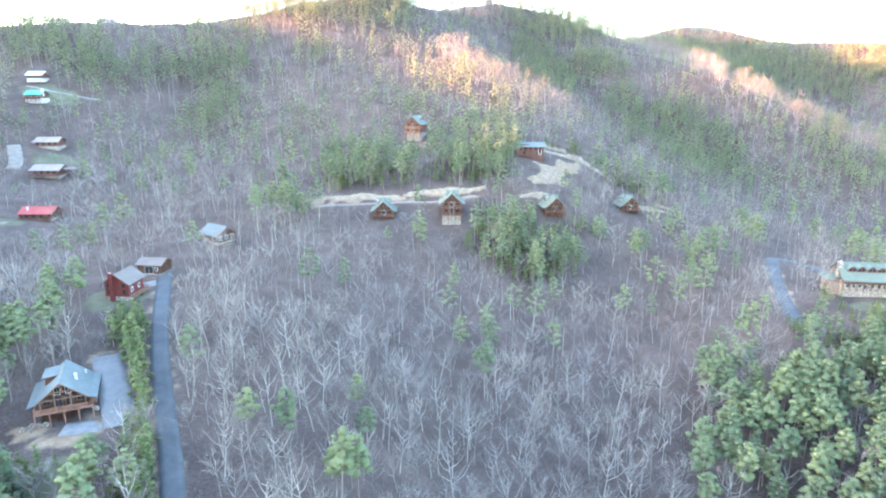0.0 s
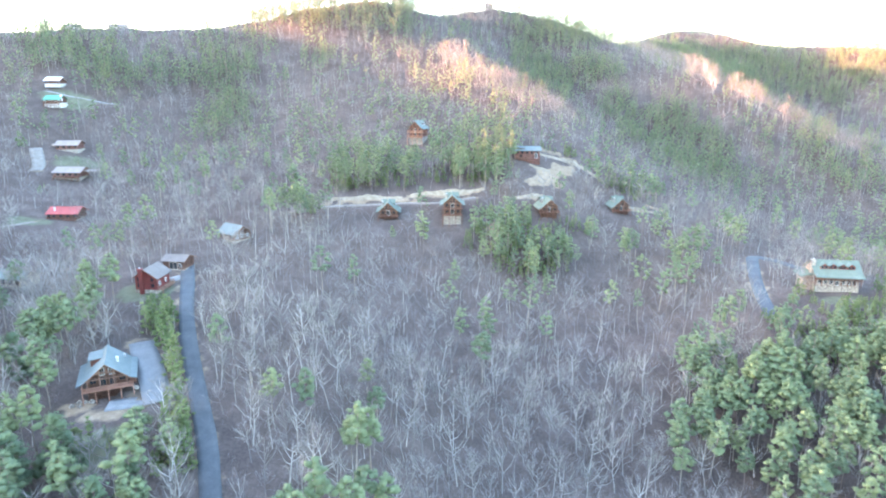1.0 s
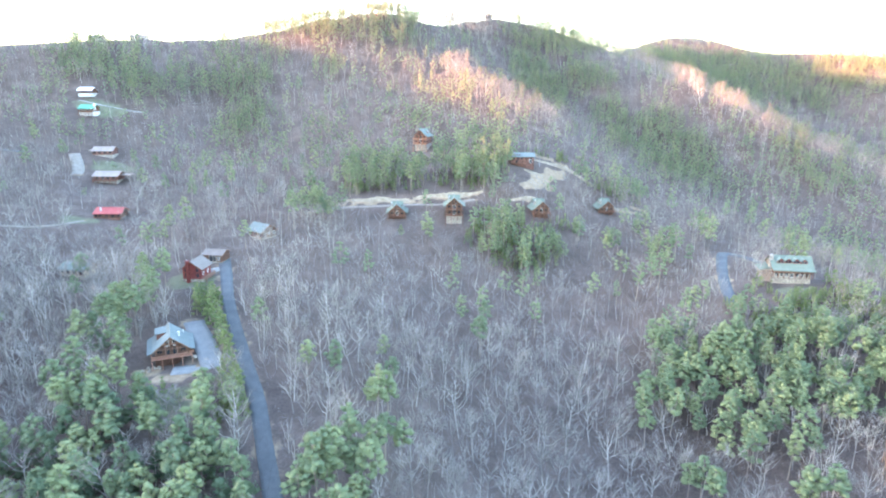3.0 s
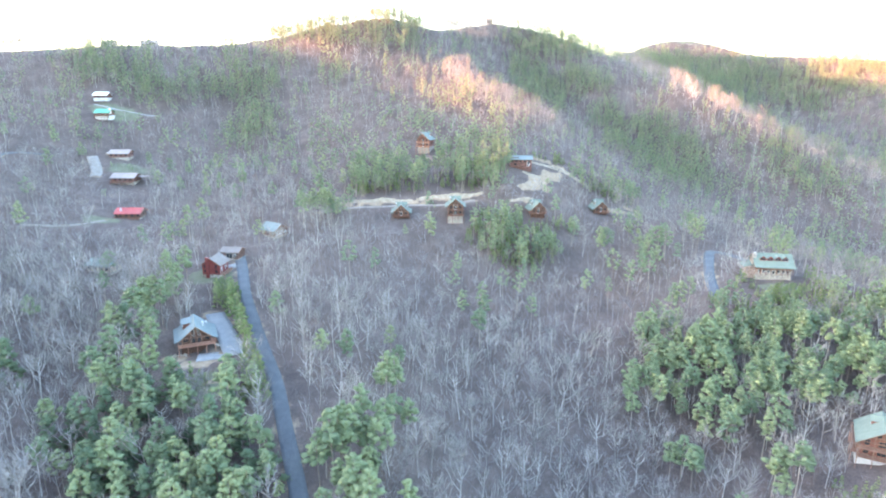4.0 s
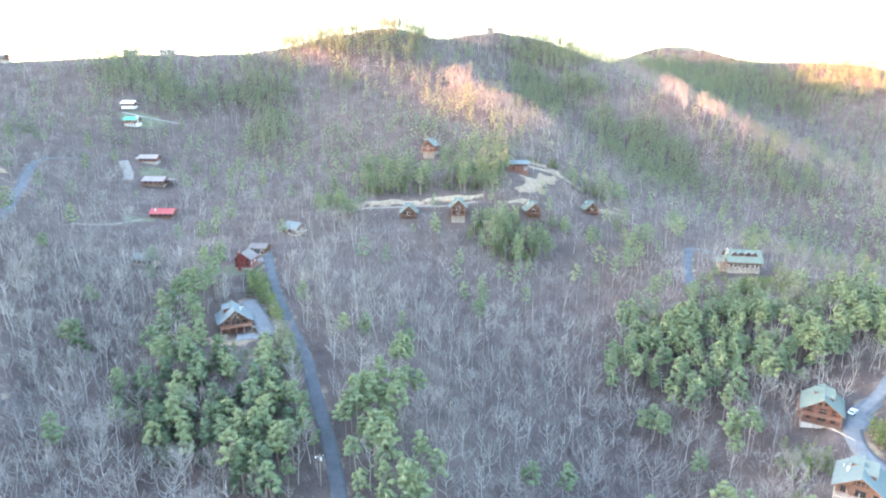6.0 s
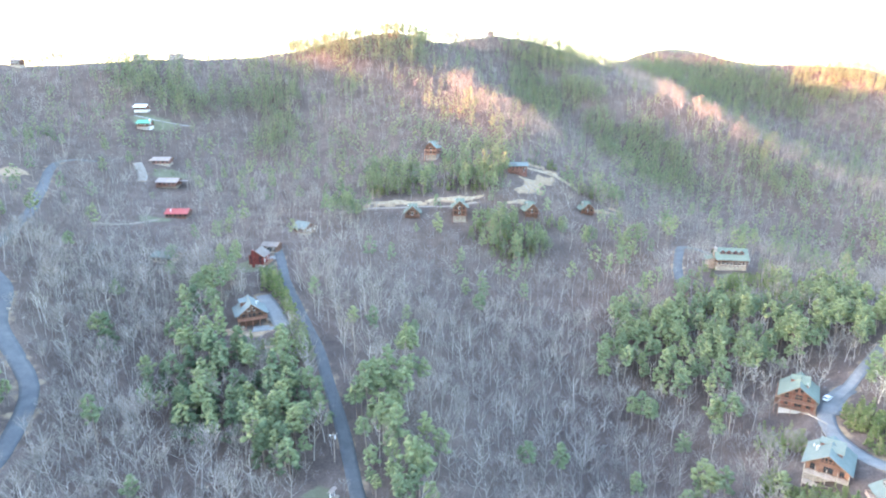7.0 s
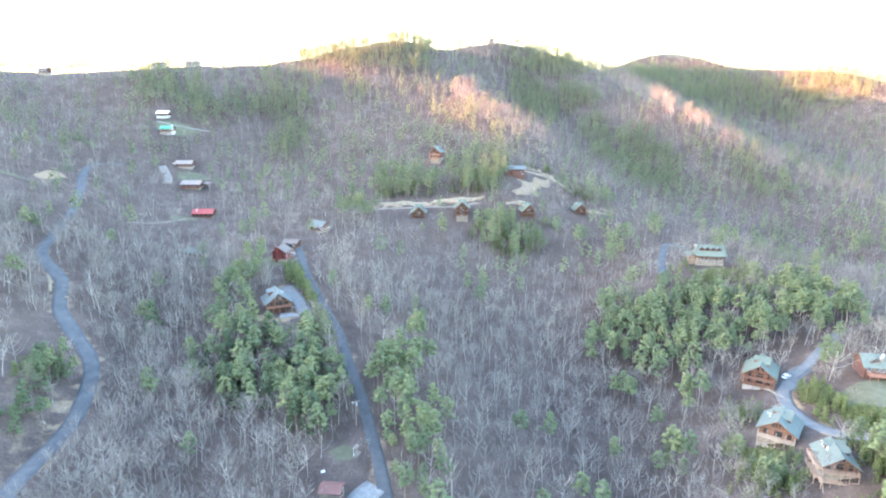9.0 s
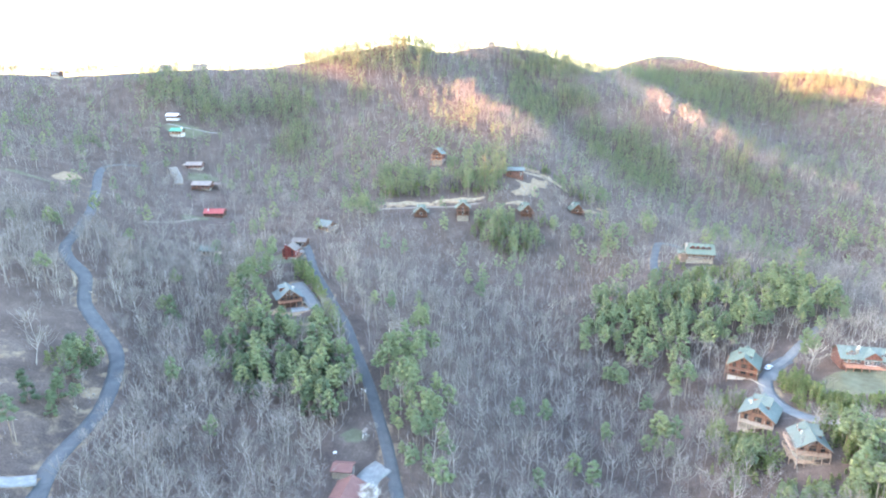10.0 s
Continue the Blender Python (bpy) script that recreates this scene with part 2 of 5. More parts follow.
# ---- the lie of the land ----
# spot heights along the lie of the land: x, y, z
LAND = {
    "crest": [(-620, 380, 178), (-420, 430, 157), (-345, 470, 155), (-295, 440, 151), (-261, 515, 163), (-197, 537, 164), (-104, 550, 183), (-53, 587, 193),
              (47, 678, 197), (109, 692, 187), (183, 728, 164), (252, 799, 158)],
    "east_ridge": [(345, 916, 192), (300, 900, 186), (382, 895, 185), (478, 844, 167), (530, 800, 163), (566, 786, 159), (508, 752, 141), (680, 700, 120), (421, 720, 103), (443, 635, 74), (357, 837, 152)],
    "middle_spur": [(-46, 486, 138), (-8, 501, 143), (24, 425, 121), (30, 381, 105), (71, 389, 97), (110, 372, 78)],
    "east_spur": [(196, 640, 147), (213, 530, 126), (264, 473, 89), (298, 433, 68), (335, 395, 48)],
    "hollow": [(62, 607, 152), (75, 563, 130), (108, 527, 108), (140, 556, 129), (172, 507, 104), (310, 610, 92), (380, 540, 60), (143, 452, 79), (187, 400, 54), (246, 371, 46), (253, 309, 24), (237, 330, 36), (238, 234, 28), (330, 330, 40)],
    "west_slope": [(-155, 405, 103), (-100, 411, 111), (-63, 350, 88), (-101, 305, 75), (-179, 357, 90), (-234, 367, 111), (-225, 250, 85),
                   (-157, 238, 69), (-120, 253, 68), (-330, 260, 112), (-310, 371, 116), (-259, 331, 105), (-239, 332, 97), (-205, 262, 74)],
    "bench": [(-60, 252, 68), (-24, 250, 66), (10, 250, 64), (45, 258, 66), (88, 292, 62), (42, 309, 86), (-14, 336, 89), (110, 312, 62)],
    "below_bench": [(-71, 209, 65), (-39, 206, 56), (-20, 189, 47), (15, 205, 44), (60, 225, 42), (101, 232, 50), (122, 220, 51), (142, 200, 51)],
    "valley": [(13, 134, 33), (18, 99, 21), (54, 135, 28), (61, 64, 8), (76, 122, 18), (34, 119, 24), (27, 52, 18), (20, 165, 36), (70, 0, 4), (85, 29, 18)],
    "road_ridge": [(-95, 177, 63), (-70, 149, 59), (-76, 111, 53), (-55, 117, 51), (-43, 88, 46), (-23, 88, 44), (-31, 37, 32), (-10, 68, 37),
                   (-7, 22, 28), (-53, 63, 39), (-20, -40, 20)],
    "west_hollow": [(-81, 52, 38), (-73, 78, 42), (-94, 30, 32), (-117, 79, 38), (-110, 110, 47), (-130, 150, 56), (-148, 190, 60), (-163, 170, 66)],
    "west_bank": [(-173, 125, 68), (-152, 95, 56), (-125, 63, 46), (-117, 16, 43), (-192, 125, 77), (-200, 50, 78), (-300, 100, 120), (-160, -60, 60), (-213, 178, 82), (-207, 138, 78), (-137, 33, 49)],
    "east_knoll": [(126, 104, 27), (136, 98, 30), (113, 58, 30), (116, 30, 30), (165, 88, 40), (135, 70, 33), (83, 102, 18), (92, 160, 38),
                   (82, 150, 32), (190, 130, 40), (220, 40, 50), (160, -40, 30), (180, 190, 47)],
    "far_side": [(-620, 640, 130), (-470, 600, 132), (-320, 640, 135), (-190, 660, 140), (-80, 710, 150), (40, 800, 155), (180, 860, 140), (345, 990, 150), (520, 940, 125), (700, 880, 105)],
}
SPOTS = np.array([p for line in LAND.values() for p in line], float)


def kernel(a, b):
    d = np.hypot(a[:, None, 0] - b[None, :, 0], a[:, None, 1] - b[None, :, 1])
    return -np.sqrt(d * d + 900.0)


def solve_land():
    n = len(SPOTS)
    k = np.zeros((n + 3, n + 3))
    k[:n, :n] = kernel(SPOTS, SPOTS) + np.eye(n) * 8.0
    flat = np.c_[np.ones(n), SPOTS[:, :2]]
    k[:n, n:], k[n:, :n] = flat, flat.T
    return np.linalg.solve(k, np.r_[SPOTS[:, 2], 0, 0, 0])


LAND_W = solve_land()


def smooth(t):
    t = np.clip(t, 0.0, 1.0)
    return t * t * (3 - 2 * t)


def waves(x, y, size, seed):
    """Soft uneven ground: a few crossing swells."""
    r = np.random.RandomState(seed)
    out = np.zeros_like(x, dtype=float)
    for _ in range(7):
        a, s, p = r.uniform(0, 6.283), size * r.uniform(0.6, 1.6), r.uniform(0, 6.283)
        out += np.sin((x * math.cos(a) + y * math.sin(a)) * 6.283 / s + p)
    return out / 3.5


# skyline of an added western ridge, fitted to the wanted shadow edge: y, height
SHADE_RIDGE = np.array([(-500, 215), (-60, 236), (-22, 239), (27, 250), (89, 256), (204, 257), (228, 260), (268, 271), (300, 276), (332, 279), (356, 283), (372, 284), (396, 290), (420, 296), (440, 300), (452, 298), (468, 306), (492, 319), (516, 328), (556, 341), (588, 359), (612, 369), (630, 370), (642, 354), (652, 368), (676, 373), (692, 382), (716, 394), (750, 405), (770, 400), (780, 378), (790, 383), (804, 411), (850, 416)], float)


def raw_land(x, y):
    """Height of the bare hills, before roads were cut."""
    q = np.c_[np.clip(x, -650, 700), np.clip(y, -150, 930)]
    inner = np.empty(len(q))
    for i in range(0, len(q), 20000):
        s = q[i:i + 20000]
        inner[i:i + 20000] = kernel(s, SPOTS) @ LAND_W[:-3] + np.c_[np.ones(len(s)), s] @ LAND_W[-3:]
    inner += waves(x, y, 46, 3) * 0.9 + waves(x, y, 15, 5) * 0.35
    out = np.hypot(np.maximum(np.abs(x - 25) - 600, 0), np.maximum(np.abs(y - 390) - 530, 0))
    w = smooth(out / 420)
    outer = 55 + waves(x, y, 700, 8) * 22
    z = inner * (1 - w) + outer * w
    # added out-of-view western ridge: blocks the low sun so its shadow covers the valley
    crest = np.interp(y, SHADE_RIDGE[:, 0], SHADE_RIDGE[:, 1]) + waves(x * 0, y, 60, 11) * 1.2
    fall = np.exp(-((x + 1060) / 130.0) ** 2) * smooth((1100 - y) / 180) * smooth((y + 1400) / 600)
    return z + np.maximum(crest - z, 0) * fall


# roads: centre lines (x, y), half width, material, name
ROADS = [
    ("road", 2.1, "asphalt", "narrow worn asphalt lane running down the wooded ridge", [(-87, 190), (-84.5, 183), (-81, 174), (-76.6, 161), (-70.6, 146), (-63.6, 130.5), (-56.8, 116.5), (-50, 102), (-44.3, 87), (-39.2, 74), (-34, 60), (-30, 47), (-26, 35), (-23, 23), (-20, 11), (-17, -3), (-12, -22)]),
    ("road", 2.8, "asphalt", "winding grey asphalt lane cut into a wooded bank", [(-234, 305), (-243, 300), (-250, 289), (-246, 273), (-232, 243), (-216, 208), (-203, 175), (-197, 154), (-192, 138), (-183.5, 126), (-175, 120), (-169, 114), (-165, 104), (-160, 95), (-153.5, 89), (-145.7, 82), (-138, 75), (-132.5, 64.7), (-128, 51.6), (-124.5, 39), (-123, 25), (-122.5, 12), (-120.5, 1.8), (-116, -12), (-112, -24)]),
    ("road", 2.9, "asphalt_pale", "short bleached asphalt drive curving past three log cabins", [(146, 105), (135, 98), (128, 87), (125, 74), (126, 61), (131, 52), (141, 47), (156, 42)]),
    ("road", 1.7, "earth", "pale earth lane on a bench cut into the slope", [(-66, 256), (-45, 260), (-24, 264), (0, 265), (14, 268)]),
    ("road", 2.3, "asphalt", "asphalt drive climbing to the lodge", [(112, 186), (115, 202), (122, 222), (132, 244), (140, 240), (148, 222)]),
    ("road", 1.1, "earth", "gravel track to the red-roofed house", [(-186, 205), (-178, 212), (-171, 220), (-164, 231)]),
    ("road", 3.0, "earth", "gravel parking strip by two small houses", [(-216, 321), (-210, 312), (-204, 303), (-202, 296)]),
    ("road", 1.6, "gravel", "pale earth track beside the white-roofed house", [(-243, 382), (-232, 381), (-218, 383), (-203, 387)]),
]
ROADS += [
    ("road", 3.1, "asphalt_pale", "worn pale driveway beside the big cabin", [(-80, 139), (-77, 133.5), (-72, 126.5), (-68.3, 119.5), (-65.3, 114.5)]),
    ("road", 2.4, "gravel", "pale gravel apron below the cabin deck", [(-66.5, 116), (-69.5, 116.5), (-73, 116), (-77.5, 115)]),
    ("road", 4.0, "gravel", "pale gravel lot beside the lane", [(-26.5, 27), (-30, 24), (-32, 18)]),
    ("road", 2.4, "gravel", "pale gravel turnout at the foot of the lane", [(-120, -4), (-127, -8), (-136, -11)]),
    ("road", 3.4, "asphalt_pale", "bleached asphalt parking court beside a cabin", [(131.5, 92), (134.5, 96.5), (139, 100.5)]),
    ("road", 2.0, "asphalt_pale", "bleached asphalt drive climbing past the parking court", [(175, 131), (165, 122), (155, 113), (146, 105), (138, 100)]),
    ("road", 2.0, "gravel", "pale gravel apron between lane and shed", [(-83.5, 181), (-86, 178.5), (-88, 177)]),
]


def spline(points, step=2.0):
    """An even, smooth line through plan points."""
    p = np.array(points, float)
    p = np.vstack([2 * p[0] - p[1], p, 2 * p[-1] - p[-2]])
    out = []
    for i in range(1, len(p) - 2):
        a, b, c, d = p[i - 1:i + 3]
        n = max(2, int(np.hypot(*(c - b)) / step))
        for t in np.arange(n) / n:
            out.append(0.5 * (2 * b + (c - a) * t + (2 * a - 5 * b + 4 * c - d) * t * t + (3 * b - a - 3 * c + d) * t ** 3))
    out.append(p[-2])
    return np.array(out)


LINES = []
for name, half, mat, label, points in ROADS:
    xy = spline(points)
    for _ in range(6):
        xy[1:-1] = 0.25 * xy[:-2] + 0.5 * xy[1:-1] + 0.25 * xy[2:]
    z = raw_land(xy[:, 0], xy[:, 1])
    k = np.ones(9) / 9
    z = np.convolve(np.pad(z, 4, mode="edge"), k, mode="valid")
    LINES.append((name, half, mat, label, np.c_[xy, z]))
ROAD_PTS = np.vstack([np.c_[l[4], np.full(len(l[4]), l[1])] for l in LINES])

# level pads under buildings and yards: x, y, radius, height above the raw land
PADS = [(-31, 26, 7, 0.0), (-70, 107, 6, 0.3), (132, 97, 5, 0.3), (158, 72, 9, 0.0), (-39, 40, 6, 0.0)]


def land(x, y):
    """Height of the ground with roads and yards cut in; also the distance to the nearest road's edge."""
    x, y = np.atleast_1d(np.asarray(x, float)), np.atleast_1d(np.asarray(y, float))
    z = raw_land(x, y)
    edge = np.full(len(x), 1e9)
    for px, py, r, up in PADS:
        level = raw_land(np.array([px * 1.0]), np.array([py * 1.0]))[0] + up
        w = 1 - smooth((np.hypot(x - px, y - py) - r) / 5.0)
        z = z * (1 - w) + level * w
    near = (x > -300) & (x < 240) & (y > -60) & (y < 440)
    idx = np.nonzero(near)[0]
    for i in range(0, len(idx), 8000):
        s = idx[i:i + 8000]
        d = np.hypot(x[s, None] - ROAD_PTS[None, :, 0], y[s, None] - ROAD_PTS[None, :, 1]) - ROAD_PTS[None, :, 3]
        j = d.argmin(1)
        e = d[np.arange(len(s)), j]
        w = 1 - smooth((e - 2.0) / 4.5)
        z[s] = z[s] * (1 - w) + (ROAD_PTS[j, 2] - 0.3 + 0.28 * smooth((e + 0.2) / 2.0)) * w
        edge[s] = e
    return z, edge


def gz(x, y):
    return float(land([x], [y])[0][0])


def zone(x, y, spots):
    out = np.zeros(len(x))
    for px, py, rx, ry in spots:
        out = np.maximum(out, 1 - smooth((np.hypot((x - px) / rx, (y - py) / ry) - 0.6) / 0.6))
    return out


GRASS = [(-38, 38, 4, 5), (156, 73, 16, 12), (168, 70, 12, 10), (-72, 102, 9, 7), (-228, 378, 18, 12), (-190, 312, 13, 9), (-165, 230, 10, 6), (-92, 168, 9, 8), (-264, 224, 18, 4), (142, 193, 12, 5), (345, 905, 60, 20), (460, 850, 70, 12)]
CLAY = [(51, 299, 6, 6), (60, 307, 6, 5), (46, 290, 4, 4), (55, 290, 3, 5), (64, 315, 5, 3), (22, 248, 4, 4), (108, 303, 8, 2.0), (-252, 246, 8, 11), (-84, 115, 5, 2.6), (-77, 111, 6, 2.4), (345, 915, 40, 9), (-270, 552, 25, 9)]


def ragged(points, step, rx, ry, seed, shift=(0.0, 0.0)):
    """Broken patches of bare earth strewn along a line."""
    r = np.random.RandomState(seed)
    for x, y in spline(points, step):
        if r.uniform() < 0.82:
            k = r.uniform(0.5, 1.25)
            CLAY.append((x + shift[0] + r.uniform(-0.8, 0.8), y + shift[1] + r.uniform(-0.7, 0.7), rx * k, ry * r.uniform(0.5, 1.2)))


ragged([(-54, 264), (-36, 267.5), (-14, 270)], 2.6, 2.6, 1.7, 31)
ragged([(-12, 271), (4, 272.5), (17, 275)], 2.4, 2.6, 1.8, 32)
ragged([(52, 322), (64, 326), (80, 323)], 2.4, 2.6, 1.9, 33)
ragged([(44, 300), (50, 296), (57, 304), (48, 288), (43, 284)], 2.2, 3.2, 3.0, 34)
ragged([(52, 331), (62, 331), (72, 328)], 2.4, 2.6, 1.8, 43)
ragged([(56, 312), (62, 316), (68, 322)], 2.4, 2.6, 2.6, 44)
ragged([(135.5, 92), (131.3, 84), (129.3, 74), (130.3, 63), (134.6, 55.5), (143, 51)], 1.8, 1.3, 1.4, 35)
ragged([(-135, 58), (-132, 47), (-130.4, 36)], 1.5, 1.2, 1.4, 36)
ragged([(-178, 120), (-173, 111)], 2.0, 1.1, 1.2, 37)
ragged([(33, 269), (41, 272)], 2.2, 2.0, 1.4, 41)
ragged([(90, 287), (100, 290), (110, 294)], 2.6, 2.4, 1.4, 42)
ragged([(118, 200), (120, 212)], 2.0, 1.4, 1.8, 38)
ragged([(-70, 103), (-62, 104)], 1.6, 1.4, 1.1, 39)


def build_ground():
    def axis(knots):
        out = [knots[0][0]]
        for (a, step), (b, _) in zip(knots, knots[1:]):
            n = max(1, round((b - a) / step))
            out += list(a + (b - a) * (np.arange(n) + 1) / n)
        return np.array(out)
    gx = axis([(-4200, 220), (-1300, 60), (-620, 14), (-270, 2.6), (190, 7), (560, 20), (760, 120), (4200, 1)])
    gy = axis([(-4200, 220), (-700, 60), (-180, 12), (-30, 2.6), (290, 6), (480, 9), (960, 60), (1500, 220), (4600, 1)])
    x, y = np.meshgrid(gx, gy)
    x, y = x.ravel(), y.ravel()
    z, edge = land(x, y)
    nx, ny = len(gx), len(gy)
    i = (np.arange(ny - 1)[:, None] * nx + np.arange(nx - 1)[None, :]).ravel()
    faces = np.stack([i, i + 1, i + nx + 1, i + nx], 1)
    me = bpy.data.meshes.new("ground")
    fill_mesh(me, np.c_[x, y, z], faces)
    banks = zone(x, y, [(-152, 28, 40, 60), (-236, 236, 30, 30)])
    clay = np.maximum(np.maximum(zone(x, y, CLAY), 0.3 * banks), 0.5 * (1 - smooth((edge - 0.4) / 2.2)))
    for name, values in (("grass", zone(x, y, GRASS)), ("clay", clay)):
        me.attributes.new(name, "FLOAT", "POINT").data.foreach_set("value", values.astype(np.float32))
    me.polygons.foreach_set("use_smooth", np.ones(len(faces), bool))
    me.materials.append(MAT["ground"])
    tagged(new("ground", me), "steep wooded hillside with brown leaf litter", "hillside", kind="structure")


def fill_mesh(me, verts, faces):
    """A mesh from arrays; faces all have as many corners as faces has columns."""
    n, k = faces.shape
    me.vertices.add(len(verts))
    me.vertices.foreach_set("co", np.asarray(verts, np.float32).ravel())
    me.loops.add(n * k)
    me.loops.foreach_set("vertex_index", faces.astype(np.int32).ravel())
    me.polygons.add(n)
    me.polygons.foreach_set("loop_start", np.arange(0, n * k, k, dtype=np.int32))
    me.update(calc_edges=True)


def build_roads():
    for name, half, mat, label, line in LINES:
        d = np.gradient(line[:, :2], axis=0)
        d /= np.linalg.norm(d, axis=1)[:, None]
        side = np.c_[d[:, 1], -d[:, 0]]
        rim = 1 + 0.012 * np.sin(np.arange(len(line)) * 1.7) + 0.02 * np.sin(np.arange(len(line)) * 0.33)
        cols = []
        for u, up in ((-1.03, -0.6), (-1.0, 0.06), (-0.5, 0.11), (0, 0.14), (0.5, 0.11), (1.0, 0.06), (1.03, -0.6)):
            w = (half * u * rim)[:, None]
            cols.append(np.c_[line[:, :2] + side * w, line[:, 2] + up])
        v = np.stack(cols, 1).reshape(-1, 3)
        n = len(line)
        i = (np.arange(n - 1)[:, None] * 7 + np.arange(6)[None, :]).ravel()
        f = np.stack([i, i + 1, i + 8, i + 7], 1)[:, ::-1]
        me = bpy.data.meshes.new(name)
        fill_mesh(me, v, f)
        me.materials.append(MAT[mat])
        tagged(new(name, me), label, "road" if mat.startswith("asphalt") else "gravel lane", kind="structure")


def cut_bank(points, height, depth, label, seed):
    """A raw earth face where the slope was cut away, ragged along its top."""
    r = np.random.RandomState(seed)
    xy = spline(points, 1.1)
    d = np.gradient(xy, axis=0)
    d /= np.linalg.norm(d, axis=1)[:, None]
    back = np.c_[-d[:, 1], d[:, 0]]
    n = len(xy)
    tall = height * (0.55 + 0.45 * np.sin(np.arange(n) * 0.31 + seed)) * np.sin(np.pi * (np.arange(n) + 0.5) / n) ** 0.5 + r.uniform(-0.25, 0.25, n)
    tall = np.maximum(tall, 0.15)
    cols = []
    for u, v in ((-0.25, -0.5), (0.0, 0.12), (0.3, 0.45), (0.55, 0.85), (0.8, 1.0), (1.25, 0.6)):
        p = xy + back * (u * depth + r.uniform(-0.22, 0.22, n))[:, None]
        z = land(p[:, 0], p[:, 1])[0]
        cols.append(np.c_[p, z + v * tall * r.uniform(0.8, 1.2, n)])
    cols[-1][:, 2] -= 0.3 + tall * 0.6
    v = np.stack(cols, 1).reshape(-1, 3)
    i = (np.arange(n - 1)[:, None] * 6 + np.arange(5)[None, :]).ravel()
    me = bpy.data.meshes.new("earth_bank")
    fill_mesh(me, v, np.stack([i, i + 6, i + 7, i + 1], 1))
    me.materials.append(MAT["sand"])
    tagged(new("earth_bank", me), label, "earth bank", kind="structure")


build_ground()
build_roads()
cut_bank([(-58, 263.5), (-46, 266.5), (-36, 268), (-25, 268.5), (-19, 269)], 1.4, 2.0, "raw cream earth bank cut above the gravel lane", 51)
cut_bank([(-17, 269.5), (-8, 271), (3, 271.5), (12, 273), (19, 275.5)], 1.4, 2.0, "raw cream earth bank cut above the gravel lane", 52)
cut_bank([(50, 321), (57, 322), (66, 321), (76, 317.5), (83, 312)], 1.4, 2.4, "raw cream earth bank beside the long cabin", 53)
cut_bank([(43, 304), (48, 303), (53, 301)], 1.4, 3.0, "raw earth bank below the long cabin", 54)
cut_bank([(33, 270), (40, 271.5), (46, 273)], 1.6, 2.0, "raw earth bank behind a cabin", 55)
cut_bank([(-176, 117), (-172.5, 112), (-170, 107)][::-1], 1.4, 1.2, "raw orange earth bank inside the lane's bend", 58)
cut_bank([(90, 288), (99, 290), (108, 293)], 0.7, 1.4, "raw earth bank behind a cabin", 56)

# ---- parts and things ----


def part(name, bm, material, parent, label=""):
    """One bmesh as one mesh object under a thing or a part."""
    me = bpy.data.meshes.new(name)
    bmesh.ops.recalc_face_normals(bm, faces=bm.faces)
    bm.to_mesh(me)
    bm.free()
    me.materials.append(MAT[material])
    ob = new(name, me)
    ob.parent = parent
    return tagged(ob, label) if label else ob


def box(bm, x0, y0, z0, x1, y1, z1):
    v = [bm.verts.new(p) for p in ((x0, y0, z0), (x1, y0, z0), (x1, y1, z0), (x0, y1, z0), (x0, y0, z1), (x1, y0, z1), (x1, y1, z1), (x0, y1, z1))]
    for f in ((0, 3, 2, 1), (4, 5, 6, 7), (0, 1, 5, 4), (1, 2, 6, 5), (2, 3, 7, 6), (3, 0, 4, 7)):
        bm.faces.new([v[i] for i in f])
    return bm


def boxes(*rows):
    bm = bmesh.new()
    for r in rows:
        box(bm, *r)
    return bm


def prism(outline, move, bm=None):
    """An outline of 3D points, drawn out along the vector move."""
    bm = bm or bmesh.new()
    a = [bm.verts.new(p) for p in outline]
    b = [bm.verts.new(Vector(p) + Vector(move)) for p in outline]
    n = len(a)
    bm.faces.new(a[::-1])
    bm.faces.new(b)
    for i in range(n):
        bm.faces.new((a[i], a[(i + 1) % n], b[(i + 1) % n], b[i]))
    return bm


def tube(bm, a, b, ra, rb, sides=8):
    a, b = Vector(a), Vector(b)
    q = (b - a).to_track_quat("Z", "Y")
    rings = []
    for c, r in ((a, ra), (b, rb)):
        rings.append([bm.verts.new(c + q @ Vector((r * math.cos(6.2832 * i / sides), r * math.sin(6.2832 * i / sides), 0))) for i in range(sides)])
    for i in range(sides):
        j = (i + 1) % sides
        bm.faces.new((rings[0][i], rings[0][j], rings[1][j], rings[1][i]))
    bm.faces.new(rings[0][::-1])
    bm.faces.new(rings[1])
    return bm


def thing(name, x, y, z, turn, label, category, group=""):
    e = new(name)
    e.empty_display_size = 0.5
    e.matrix_world = pose(x, y, z, 0, 0, turn)
    return tagged(e, label, category, group)


# ---- houses: local -y is the front gable, the ridge runs along y ----


